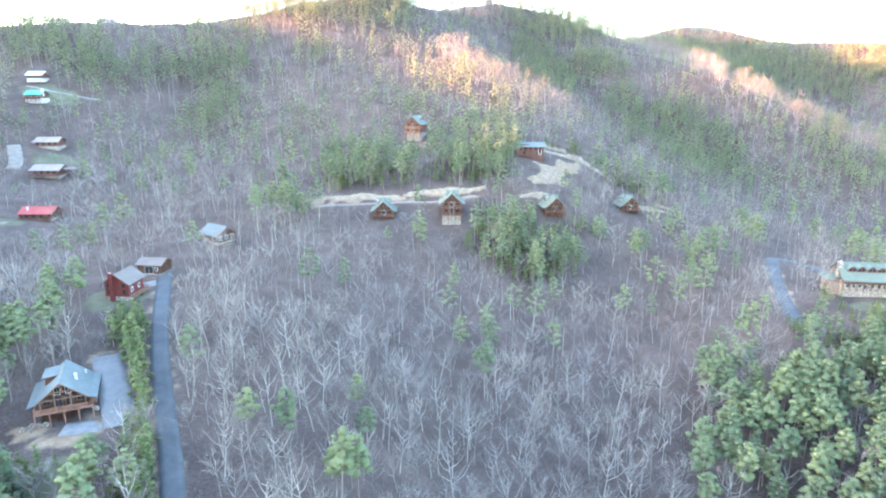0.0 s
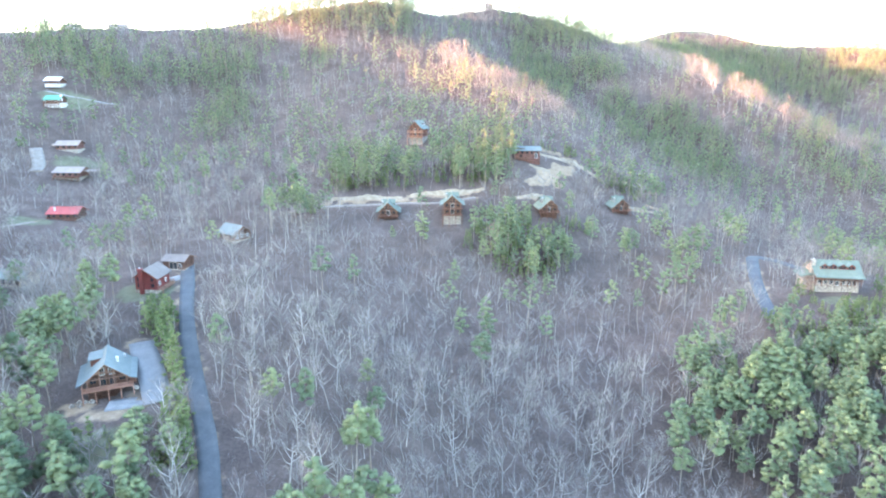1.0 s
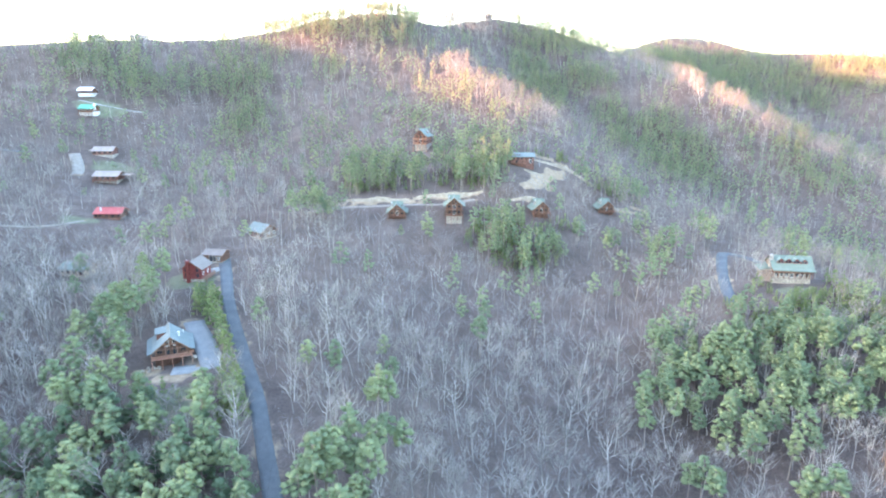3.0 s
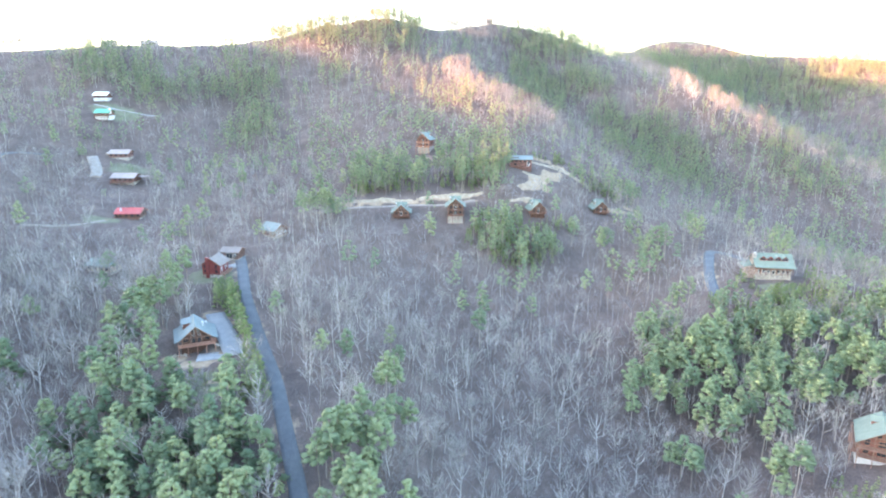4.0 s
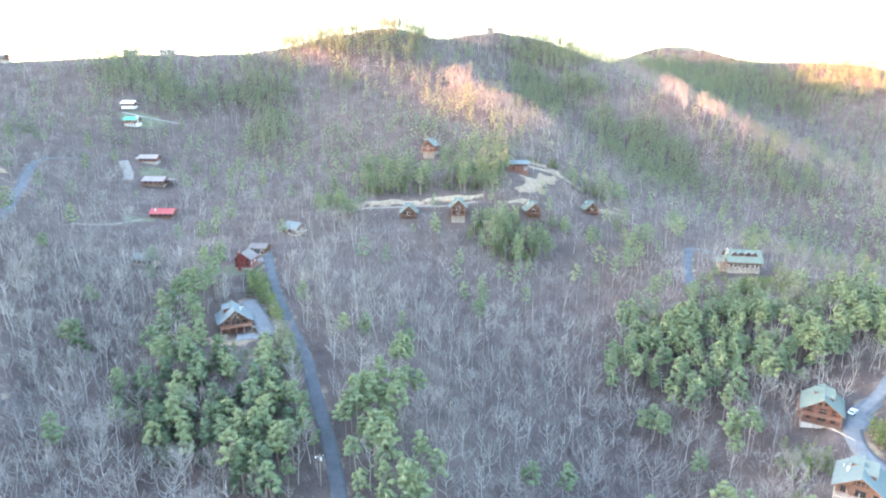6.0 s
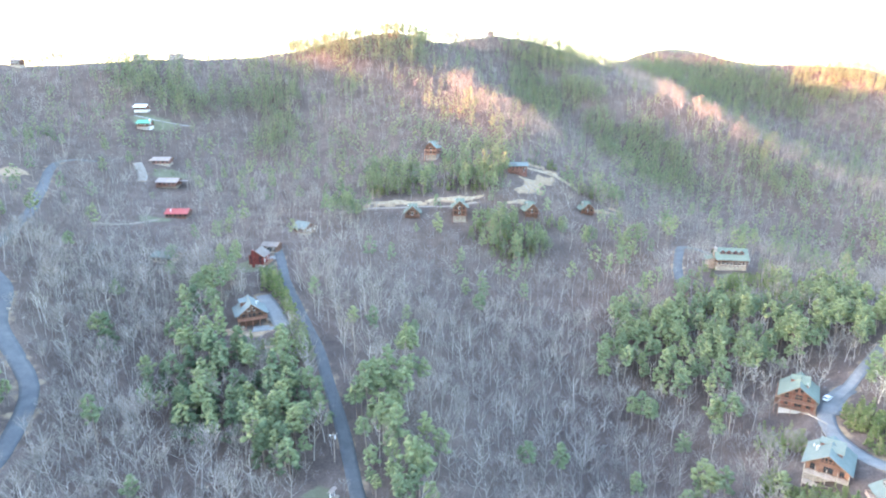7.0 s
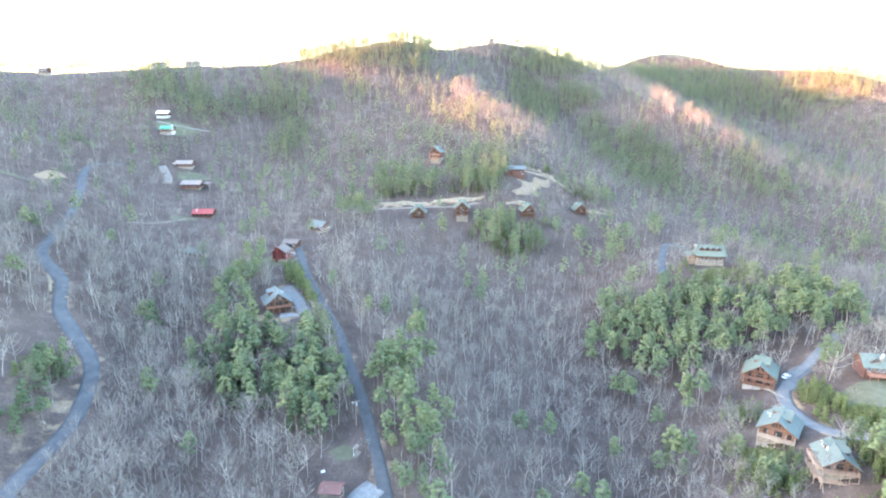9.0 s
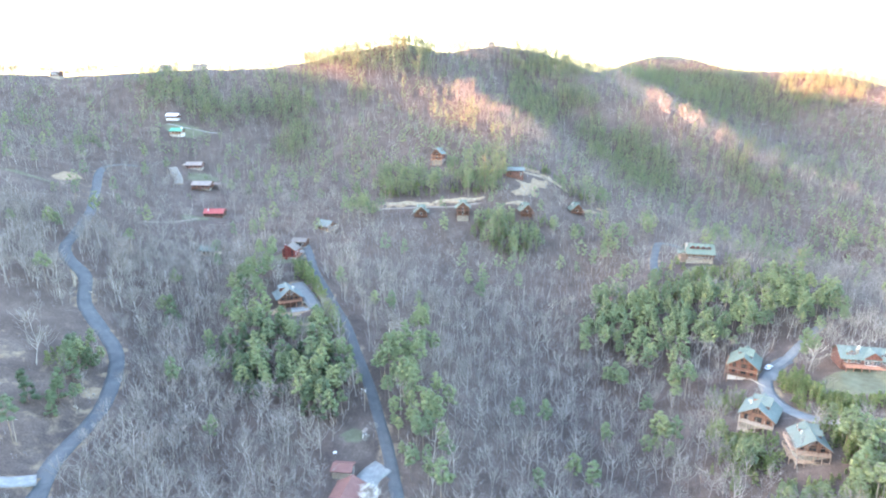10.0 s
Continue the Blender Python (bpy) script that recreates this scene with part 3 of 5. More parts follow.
class House:
    def __init__(self, name, x, y, turn, label, w, d, wall_h, pitch, wall, roof, base="stone", drop=3.0, lift=0.0, over=0.7, category="house", group="", porch=0.0):
        self.w, self.d, self.h, self.p, self.over = w, d, wall_h, math.tan(radians(pitch)), over
        self.wall, self.roof, self.base = wall, roof, base
        self.e = thing(name, x, y, gz(x, y) + lift, turn, label, category, group)
        self.drop = drop
        hw, hd, t = w / 2, d / 2, 0.25
        e = self.e
        part("foundation", boxes((-hw - 0.12, -hd - 0.12, -drop, hw + 0.12, hd + 0.12, 0.0)), base, e, "masonry foundation")
        top = wall_h + self.p * hw
        gable = [(-hw, 0), (hw, 0), (hw, wall_h), (0, top), (-hw, wall_h)]
        for yy in (-hd, hd - t):
            part("wall", prism([(u, yy, v) for u, v in gable], (0, t, 0)), wall, e)
        for x0 in (-hw, hw - t):
            part("wall", boxes((x0, -hd + t, 0, x0 + t, hd - t, wall_h)), wall, e)
        # eave overhang follows the roof line down past the wall
        for s in (-1, 1):
            part("roof_slope", self.slab(s, hw + over, -hd - over - porch, hd + over), roof, e)
        part("ridge_cap", prism([(-0.22, -hd - over - porch - 0.02, top + 0.10), (0, -hd - over - porch - 0.02, top + 0.32), (0.22, -hd - over - porch - 0.02, top + 0.10)], (0, d + 2 * over + porch + 0.04, 0)), roof, e)
        if porch:
            yf = -hd - porch
            k = 0.62 * hw
            zt = wall_h + self.p * (hw - k) - 0.1
            part("gable_truss", prism([(-k, yf, zt), (k, yf, zt), (k, yf, zt + 0.28), (-k, yf, zt + 0.28)], (0, 0.22, 0)), "deck", e)
            part("king_post", boxes((-0.13, yf, zt + 0.28, 0.13, yf + 0.22, top - 0.12)), "deck", e)
            for u in (-hw + 0.2, -hw * 0.34, hw * 0.34, hw - 0.2):
                part("post", boxes((u - 0.12, yf, 0.0, u + 0.12, yf + 0.24, wall_h + self.p * (hw - abs(u)) - 0.02)), "deck", e)
            part("beam", boxes((-hw, yf + 0.02, wall_h - 0.25, hw, yf + 0.22, wall_h)), "deck", e)
        for s in (-1, 1):
            for yy in (-hd - over - porch - 0.05, hd + over - 0.02):
                ex = hw + over
                part("bargeboard", prism([(0, yy, top - 0.06), (0, yy, top + 0.16), (s * ex, yy, top - self.p * ex + 0.16), (s * ex, yy, top - self.p * ex - 0.06)], (0, 0.07, 0)), "deck", e)

    def slab(self, s, reach, y0, y1, thick=0.2):
        top = self.h + self.p * self.w / 2 + 0.02
        low = top - self.p * reach
        return prism([(0, y0, top), (s * reach, y0, low), (s * reach, y0, low + thick), (0, y0, top + thick)], (0, y1 - y0, 0))

    def porch_roof(self, s, reach, y0, y1, slope=0.22):
        """A shallower roof carried on from the eave over a side porch."""
        x0, z0 = self.w / 2 + self.over - 0.1, self.h - self.p * self.over + 0.12
        part("porch_roof", prism([(s * x0, y0, z0), (s * (x0 + reach), y0, z0 - slope * reach), (s * (x0 + reach), y0, z0 - slope * reach + 0.16), (s * x0, y0, z0 + 0.16)], (0, y1 - y0, 0)), self.roof, self.e)
        return z0 - slope * reach

    def window(self, side, u, z, w, h, frame_mat="trim", door=False):
        """A framed window or glazed door on one side; u runs along the wall."""
        hw, hd = self.w / 2, self.d / 2
        m = {"front": pose(u, -hd, z), "back": pose(u, hd, z, 0, 0, 180), "left": pose(-hw, u, z, 0, 0, -90), "right": pose(hw, u, z, 0, 0, 90)}[side]
        bm = boxes((-w / 2 - 0.1, -0.09, -0.1, w / 2 + 0.1, 0.02, 0.0), (-w / 2 - 0.1, -0.09, h, w / 2 + 0.1, 0.02, h + 0.12), (-w / 2 - 0.1, -0.09, 0, -w / 2, 0.02, h), (w / 2, -0.09, 0, w / 2 + 0.1, 0.02, h))
        if w > 0.8:
            box(bm, -0.03, -0.07, 0, 0.03, 0.02, h)
        f = part("door" if door else "window", bm, frame_mat, self.e)
        f.matrix_basis = m
        part("pane", boxes((-w / 2, -0.04, 0, w / 2, 0.015, h)), "glass", f)

    def deck(self, side, depth, z, rail=True, mat="deck", lo=None, hi=None, posts=4, roof_posts=0.0, ground=None):
        """A deck along one side at height z, on posts down to the ground."""
        hw, hd = self.w / 2, self.d / 2
        half = hw if side in ("front", "back") else hd
        lo, hi = -half if lo is None else lo, half if hi is None else hi
        m = {"front": pose(0, -hd, 0), "back": pose(0, hd, 0, 0, 0, 180), "left": pose(-hw, 0, 0, 0, 0, -90), "right": pose(hw, 0, 0, 0, 0, 90)}[side]
        foot = -self.drop if ground is None else ground

        def put(name, bm, material=mat, label=""):
            o = part(name, bm, material, self.e, label)
            o.matrix_basis = m
        put("deck_floor", boxes((lo, -depth, z - 0.22, hi, -0.02, z)))
        for i in range(posts):
            u = lo + 0.12 + (hi - lo - 0.24) * i / max(1, posts - 1)
            put("post", boxes((u - 0.1, -depth + 0.05, foot, u + 0.1, -depth + 0.25, max(z, roof_posts) + 0.0 if roof_posts else z - 0.22)))
        if rail:
            runs = [((lo, -depth + 0.06), (hi, -depth + 0.06)), ((lo + 0.06, -depth + 0.06), (lo + 0.06, -0.05)), ((hi - 0.06, -depth + 0.06), (hi - 0.06, -0.05))]
            for (ax, ay), (bx, by) in runs:
                bm = bmesh.new()
                dx, dy = (0.0, 0.05) if abs(bx - ax) > abs(by - ay) else (0.05, 0.0)
                for zz in (0.12, 0.92):
                    box(bm, min(ax, bx) - dx, min(ay, by) - dy, z + zz, max(ax, bx) + dx, max(ay, by) + dy, z + zz + 0.09)
                length = math.hypot(bx - ax, by - ay)
                n = int(length / 0.3)
                for k in range(1, n):
                    cx, cy = ax + (bx - ax) * k / n, ay + (by - ay) * k / n
                    box(bm, cx - 0.035, cy - 0.035, z + 0.12, cx + 0.035, cy + 0.035, z + 0.95)
                put("railing", bm)

    def chimney(self, x, y, size=1.0, top=1.2, mat="stone", foot=None):
        z1 = self.h + self.p * self.w / 2 + top
        z0 = -self.drop if foot is None else foot
        c = part("chimney", boxes((x - size / 2, y - size / 2, z0, x + size / 2, y + size / 2, z1), (x - size / 2 - 0.1, y - size / 2 - 0.1, z1, x + size / 2 + 0.1, y + size / 2 + 0.1, z1 + 0.18)), mat, self.e)
        part("flue", tube(bmesh.new(), (x, y, z1 + 0.1), (x, y, z1 + 0.6), 0.16, 0.16), "steel", c)

    def vent(self, x, y, r=0.22, up=1.0, mat="concrete"):
        z = self.h + self.p * (self.w / 2 - abs(x))
        v = part("vent_pipe", tube(bmesh.new(), (x, y, z - 0.1), (x, y, z + up), r, r, 10), mat, self.e, "pale round flue pipe")
        part("cowl", tube(bmesh.new(), (x, y, z + up), (x, y, z + up + 0.25), r * 1.25, r * 0.8, 10), mat, v)

    def dormer(self, s, y, width, face_x, height, kind="gable", wall=None, glass=True, frame="trim"):
        """A dormer on the slope s (-1 or 1) with its face face_x out from the ridge."""
        z0 = self.h + self.p * (self.w / 2 - face_x) + 0.1
        top = z0 + height
        hw = width / 2
        rise = hw * 0.75 if kind == "gable" else 0.0
        back = max(0.0, face_x - (height + rise + 0.1) / self.p)
        wall = wall or self.wall
        if kind == "gable":
            body = [(s * face_x, y - hw, z0 - 0.3), (s * face_x, y + hw, z0 - 0.3), (s * face_x, y + hw, top), (s * face_x, y, top + rise), (s * face_x, y - hw, top)]
            d = part("dormer", prism(body, (-s * (face_x - back), 0, 0)), wall, self.e)
            for q in (-1, 1):
                o = hw + 0.3
                part("dormer_roof", prism([(s * (face_x + 0.35), y, top + rise + 0.02), (s * (face_x + 0.35), y + q * o, top + rise - 0.75 * o + 0.02), (s * (face_x + 0.35), y + q * o, top + rise - 0.75 * o + 0.16), (s * (face_x + 0.35), y, top + rise + 0.16)], (-s * (face_x + 0.35 - back), 0, 0)), self.roof, d)
        else:
            lift = 0.12 * (face_x - back)
            body = [(s * face_x, y - hw, z0 - 0.3), (s * face_x, y - hw, top), (s * back, y - hw, top + lift), (s * back, y - hw, z0 - 0.3)]
            d = part("dormer", prism(body, (0, width, 0)), wall, self.e)
            part("dormer_roof", prism([(s * (face_x + 0.5), y - hw - 0.3, top - 0.05), (s * (face_x + 0.5), y - hw - 0.3, top + 0.1), (s * max(0, back - 0.3), y - hw - 0.3, top + lift + 0.16), (s * max(0, back - 0.3), y - hw - 0.3, top + lift + 0.02)], (0, width + 0.6, 0)), self.roof, d)
        if glass:
            n = 1 if width < 2.6 else 2
            for i in range(n):
                c = y + (i - (n - 1) / 2) * width * 0.42
                f = part("window", boxes((s * face_x - 0.05, c - 0.5, z0 + 0.25, s * face_x + 0.05, c + 0.5, z0 + 0.2 + min(height, 1.2))), frame, d)
                part("pane", boxes((s * face_x - 0.065, c - 0.4, z0 + 0.33, s * face_x + 0.065, c + 0.4, z0 + 0.12 + min(height, 1.2))), "glass", f)


def ridge_cabin(x, y, turn, storeys, label, roof="roof_green", wall="log_brown", drop=4.0, deck="deck_dark"):
    """One of the small gabled cabins on the upper bench: flared eaves, saddle dormers, decks under the gable."""
    h = House("cabin", x, y, turn, label, 7.2, 8.6, 2.7 * storeys - 0.3, 42, wall, roof, "block" if storeys > 1 else wall, drop, 0.3 + 2.6 * (storeys - 1), 0.5, "cabin", "cabins on the hillside", 1.7)
    for s in (-1, 1):
        h.porch_roof(s, 1.3, -6.4, 4.7, 0.42)
    for k in range(storeys):
        z = 2.7 * k
        for u in (-2.3, 0.0, 2.3):
            h.window("front", u, z + (0.1 if u == 0 else 0.75), 1.0 if u else 1.3, 2.0 if u == 0 else 1.2, "deck" if u else "trim", u == 0)
        for u in (-2.6, 0.8, 2.9):
            h.window("left", u, z + 0.8, 1.0, 1.3, "deck")
            h.window("right", u, z + 0.8, 1.0, 1.3, "deck")
        h.deck("front", 2.2, z + 0.0, posts=4, lo=-4.3, hi=4.3, mat=deck, roof_posts=z + 2.5 if k < storeys - 1 else 0.0, ground=-drop if k == 0 else z - 2.6)
    if storeys > 1:
        for u in (-2.4, -0.8, 0.8, 2.4):
            h.window("front", u, -drop + 2.0 if drop > 5 else -2.2, 1.0, 1.4, "deck_dark")
    for u in (-0.8, 0.8):
        h.window("front", u, 2.7 * storeys - 0.1, 0.8, 1.4, "deck")
    h.dormer(-1, 1.6, 3.6, 2.6, 1.1, "gable")
    h.dormer(1, 1.6, 3.6, 2.6, 1.1, "gable")
    h.chimney(-2.5, -1.6, 0.5, -0.2, "block", foot=2.0)
    return h


def build_houses():
    # the big cabin by the lane
    h = House("log_cabin", -80.8, 123.4, 24, "log cabin with faded blue-green metal roof and front deck", 8.6, 9.4, 2.5, 39, "log_brown", "roof_blue", "log_brown", 4.4, 1.2, 0.7, "cabin", "large log cabins", 1.6)
    h.porch_roof(-1, 1.5, -6.9, 5.3, 0.36)
    h.porch_roof(1, 1.4, -6.9, 5.3, 0.36)
    h.deck("front", 2.4, 0.0, lo=-5.4, hi=5.4, posts=5, roof_posts=0.0, mat="deck_red")
    h.deck("right", 1.6, 0.0, posts=4, mat="deck_red")
    for u in (-1.0, 1.0):
        h.window("front", u, 0.15, 1.2, 2.1, "deck", True)
        h.window("front", u, 2.75, 0.9, 1.7)
    for u in (-3.1, 3.1):
        h.window("front", u, 0.8, 1.3, 1.3, "deck")
    h.window("front", 0, -2.6, 2.2, 2.0, "deck", True)
    h.window("right", -2.5, 0.6, 1.2, 1.3, "deck")
    h.window("right", 2.0, 0.6, 1.2, 1.3, "deck")
    h.window("left", -2.0, 0.6, 1.2, 1.3, "deck")
    h.dormer(-1, 1.6, 4.8, 3.5, 1.9, "shed", "log_red")
    h.vent(2.3, -1.8, 0.32, 1.3)
    h.vent(3.6, 3.2, 0.2, 0.8)

    # red cabin and its shed
    h = House("red_cabin", -90.5, 171.0, -4, "barn-red cabin with grey metal roof and tall chimney", 6.8, 7.6, 4.0, 35, "barn_red", "roof_grey", "stone", 2.5, 0.4, 0.8, "cabin")
    for u, z in ((-2.2, 0.8), (2.0, 0.8), (-2.2, 2.6), (2.0, 2.6)):
        h.window("front", u, z, 0.9, 1.2, "barn_red")
    for u in (-2.2, 1.5):
        h.window("right", u, 1.2, 0.9, 1.1)
        h.window("left", u, 1.2, 0.9, 1.1)
    h.chimney(-1.2, -4.2, 1.1, 0.2, "barn_red")
    h.deck("right", 1.8, 0.2, posts=3)
    h = House("shed", -89.0, 187.5, 82, "open-fronted shed with grey metal roof", 6.4, 7.4, 2.8, 20, "log_brown", "roof_grey", "block", 1.5, 0.3, 0.6, "shed")
    h.window("left", 0, 0.1, 2.6, 2.2, "deck_grey", True)
    h.window("left", -2.4, 0.9, 0.8, 1.0)

    # houses half hidden in the western trees
    h = House("house", -136, 176, 75, "low house with teal metal roof among bare trees", 7.0, 10.5, 2.6, 24, "siding_tan", "roof_teal", "block", 2.0, 0.3, 0.7)
    for u in (-4, -1.2, 1.5, 4.2):
        h.window("left", u, 0.8, 1.2, 1.3, "deck_dark")
    h = House("house", -80, 219, 55, "cabin with blue-grey metal roof among bare trees", 7.5, 9, 2.8, 32, "log_brown", "roof_blue", "stone", 2.0, 0.3, 0.8)
    for u in (-3, 0, 3):
        h.window("left", u, 0.8, 1.2, 1.3, "deck_dark")
        h.window("front", u * 0.8, 0.8, 1.0, 1.3)
    h = House("house", -156, 241, 92, "long low house with red metal roof", 8.0, 11.5, 2.4, 24, "log_brown", "roof_red", "block", 2.2, 0.3, 0.8)
    for u in (-5, -2.2, 0.6, 3.4, 5.4):
        h.window("left", u, 0.7, 1.2, 1.3, "deck_dark")
    h.deck("left", 2.0, 0.0, posts=6, mat="deck_dark")
    h.vent(-2.4, 3.6, 0.4, 1.4)
    h = House("house", -184, 296, 90, "tan-roofed house with a carport", 9.0, 12.5, 2.4, 22, "log_rose", "roof_tan", "block", 2.0, 0.2, 0.9)
    for u in (-4.4, -1.5, 1.5, 4.4):
        h.window("left", u, 0.8, 1.2, 1.2, "deck_dark")
    part("carport", boxes((-2.5, -12.5, 2.5, 3.0, -6.9, 2.7), (-2.4, -12.4, -2, -2.2, -12.2, 2.5), (2.7, -12.4, -2, 2.9, -12.2, 2.5)), "roof_tan", h.e)
    h.deck("left", 2.0, 0.0, posts=5, mat="deck_dark")
    h = House("house", -201, 327, 94, "tan-roofed house on a grassy terrace", 8.0, 11, 2.4, 24, "log_rose", "roof_tan", "block", 2.0, 0.2, 0.8)
    for u in (-4.4, -1.5, 1.5, 4.4):
        h.window("left", u, 0.8, 1.2, 1.2, "deck_dark")
    part("porch_shed", boxes((-1.0, 5.6, -2.0, 3.0, 8.5, 2.2), (-1.4, 5.55, 2.2, 3.4, 8.9, 2.4)), "siding_tan", h.e)
    h = House("house", -229, 367, 88, "dark cabin with emerald metal roof on a white basement", 7.0, 9.0, 2.2, 28, "log_brown", "roof_emerald", "siding_white", 2.8, 1.6, 0.8)
    for u in (-4, -1.4, 1.4, 4):
        h.window("left", u, 0.7, 1.1, 1.3)
    h.deck("left", 1.8, 0.0, posts=5, mat="deck_dark")
    h.chimney(-1.0, -4.2, 0.9, 0.4, "trim", foot=1.0)
    h = House("house", -241, 390, 88, "low house with white metal roof", 7.0, 9.0, 2.0, 26, "log_brown", "roof_white", "siding_white", 2.2, 0.6, 0.7)
    for u in (-3.4, -1.2, 1.2, 3.4):
        h.window("left", u, 0.7, 1.2, 1.2, "deck_dark")

    # upper cabins
    ridge_cabin(-24, 253.5, 2, 1, "dark brown gabled cabin with green metal roof, by a gravel lane", drop=3.5)
    ridge_cabin(3.5, 254, 0, 2, "tall brown gabled cabin with green metal roof and stacked decks", drop=7.0)
    ridge_cabin(46, 264, 8, 1, "brown gabled cabin with green metal roof above young pines", drop=3.5)
    ridge_cabin(84, 285, 4, 1, "brown gabled cabin with green metal roof among bare trees", drop=3.5)
    h = ridge_cabin(-14, 338, -18, 2, "tall red-brown cabin with teal roof and stacked decks", "roof_teal", "log_red", 5.0, "deck_red")
    h = House("long_cabin", 42.5, 313, 88, "long red-brown cabin with blue-grey metal roof above a clay bank", 10.0, 12.8, 3.8, 16, "log_rose", "roof_blue", "log_rose", 3.5, 0.4, 1.0, "cabin")
    for u in (-4.8, -2.4, 0, 2.4, 4.8):
        h.window("left", u, 2.2, 1.1, 1.1, "deck_dark")
    h.window("left", -4.6, 0.1, 1.3, 2.0, "trim", True)
    h.window("left", 3.0, 0.3, 1.2, 1.3, "deck_dark")
    h.deck("left", 1.4, 0.0, posts=5, lo=-6.2, hi=2.0, mat="deck_dark")
    h.dormer(-1, 3.0, 4.0, 3.6, 0.5, "shed", glass=False)

    # the lodge
    h = House("lodge", 142, 205.5, 81, "long log lodge with green metal roof and four dormers", 9.6, 14.5, 4.4, 36, "log_tan", "roof_green", "stone", 5.0, 2.6, 1.0, "lodge")
    for u in (4.4, 1.5, -1.7, -4.6):
        h.dormer(-1, u, 2.6, 3.4, 1.1, "gable", "barn_red", frame="log_red")
    for u in (-5.8, -3.9, -2, 0, 2, 3.9, 5.8):
        h.window("left", u, 0.5 if u else 0.1, 1.1, 1.5)
        h.window("left", u, 3.0, 1.0, 1.0, "deck_dark")
    for u in (-5, -2.5, 0.6, 3.2, 5.6):
        h.window("left", u, -2.3, 1.2, 1.6, "deck_dark")
    low = h.porch_roof(-1, 1.4, -8.4, 8.0, 0.4)
    h.deck("left", 1.5, 2.5, posts=8, lo=-8.0, hi=7.6, roof_posts=low, mat="deck_dark", ground=0.0)
    h.chimney(-1.6, 7.6, 1.4, 0.5, "block")
    for u in (-3, 0, 3):
        h.window("back", u, 1.0, 1.1, 1.4)
    part("side_roof", prism([(-3.6, 7.5, 3.4), (4.0, 7.5, 3.4), (4.0, 12.0, 2.3), (-3.6, 12.0, 2.3)], (0, 0, 0.2)), "roof_green", h.e)
    part("side_wall", boxes((-3.0, 7.4, -2.5, 3.6, 10.6, 2.3)), "log_tan", h.e)

    # three big cabins along the eastern drive
    h = House("log_cabin", 125.0, 100.5, -30, "orange-brown log cabin with green metal roof beside a drive", 11.2, 11.0, 4.7, 36, "log_red", "roof_green", "concrete", 4.6, 1.7, 1.0, "cabin", "large log cabins", 1.4)
    h.dormer(1, -1.6, 2.6, 2.9, 1.5, "gable", "log_red")
    h.dormer(1, 2.4, 2.6, 2.9, 1.5, "gable", "log_red")
    h.dormer(-1, 1.6, 2.8, 2.9, 1.5, "gable", "log_red")
    h.vent(2.4, -2.4, 0.36, 1.4)
    for z in (0.0, 2.7):
        h.deck("front", 2.3, z, posts=4, lo=-5.8, hi=5.8, roof_posts=2.6 if z == 0 else 0.0, ground=None if z == 0 else 2.6)
        for u in (-3.6, 0.2, 3.4):
            h.window("front", u, z + 0.4, 1.2 if u != 0.2 else 2.2, 1.7, "deck")
        h.deck("left", 1.6, z, posts=3, ground=None if z == 0 else 2.6)
        for u in (-2.8, 1.6):
            h.window("right", u, z + 0.8, 1.2, 1.2, "deck")
    for u in (-0.9, 0.9):
        h.window("front", u, 5.4, 0.9, 1.8, "deck")
    h = House("log_cabin", 113.0, 60, -36, "log cabin with teal-green metal roof and wide weathered decks", 11.2, 10.6, 4.6, 34, "log_amber", "roof_teal", "block", 4.0, 0.5, 1.1, "cabin", "large log cabins", 1.4)
    h.dormer(1, -1.4, 2.8, 3.2, 1.5, "gable", "log_red")
    h.dormer(1, 2.8, 2.8, 3.2, 1.5, "gable", "log_red")
    h.dormer(-1, 2.6, 2.8, 3.0, 1.4, "gable", "log_red")
    h.vent(-3.4, -1.4, 0.34, 1.4)
    h.vent(-4.6, 1.8, 0.2, 0.8)
    for z in (-2.2, 1.4):
        h.deck("front", 2.8, z, posts=5, lo=-5.8, hi=5.8, mat="deck_grey", roof_posts=1.2 if z < 0 else 4.2, ground=None if z < 0 else 1.2)
        for u in (-3.8, 0.3, 3.8):
            h.window("front", u, z + 0.3, 1.2 if u != 0.3 else 2.4, 1.9, "deck")
    for u in (-1.6, -0.5, 0.5, 1.6):
        h.window("front", u, 4.9, 0.8, 1.5, "deck")
    for u in (-3, 0, 3):
        h.window("right", u, 1.0, 1.2, 1.3, "deck")
        h.window("left", u, 1.0, 1.2, 1.3, "deck")
    h = House("log_cabin", 118.2, 37.0, -13, "amber log cabin with teal-green metal roof and front decks", 9.2, 9.6, 4.2, 34, "log_amber", "roof_teal", "block", 4.0, 0.6, 1.1, "cabin", "large log cabins", 1.4)
    h.dormer(1, -0.6, 2.8, 3.2, 1.5, "gable", "log_red")
    h.dormer(1, 3.2, 2.8, 3.2, 1.5, "gable", "log_red")
    h.dormer(-1, 2.6, 2.8, 3.0, 1.4, "gable", "log_red")
    h.vent(-2.6, -0.6, 0.34, 1.3)
    for z in (-1.6, 1.7):
        h.deck("front", 2.4, z, posts=5, lo=-5.2, hi=5.2, mat="deck_tan", roof_posts=1.5 if z < 0 else 0.0, ground=None if z < 0 else 1.5)
        h.deck("left", 2.0, z, posts=4, mat="deck_tan", ground=None if z < 0 else 1.5)
        for u in (-3.2, 0.0, 3.2):
            h.window("front", u, z + 0.4, 1.2 if u else 2.2, 1.8, "deck")
    for u in (-1.2, -0.2, 0.8):
        h.window("front", u, 4.5, 0.8, 1.4, "deck")
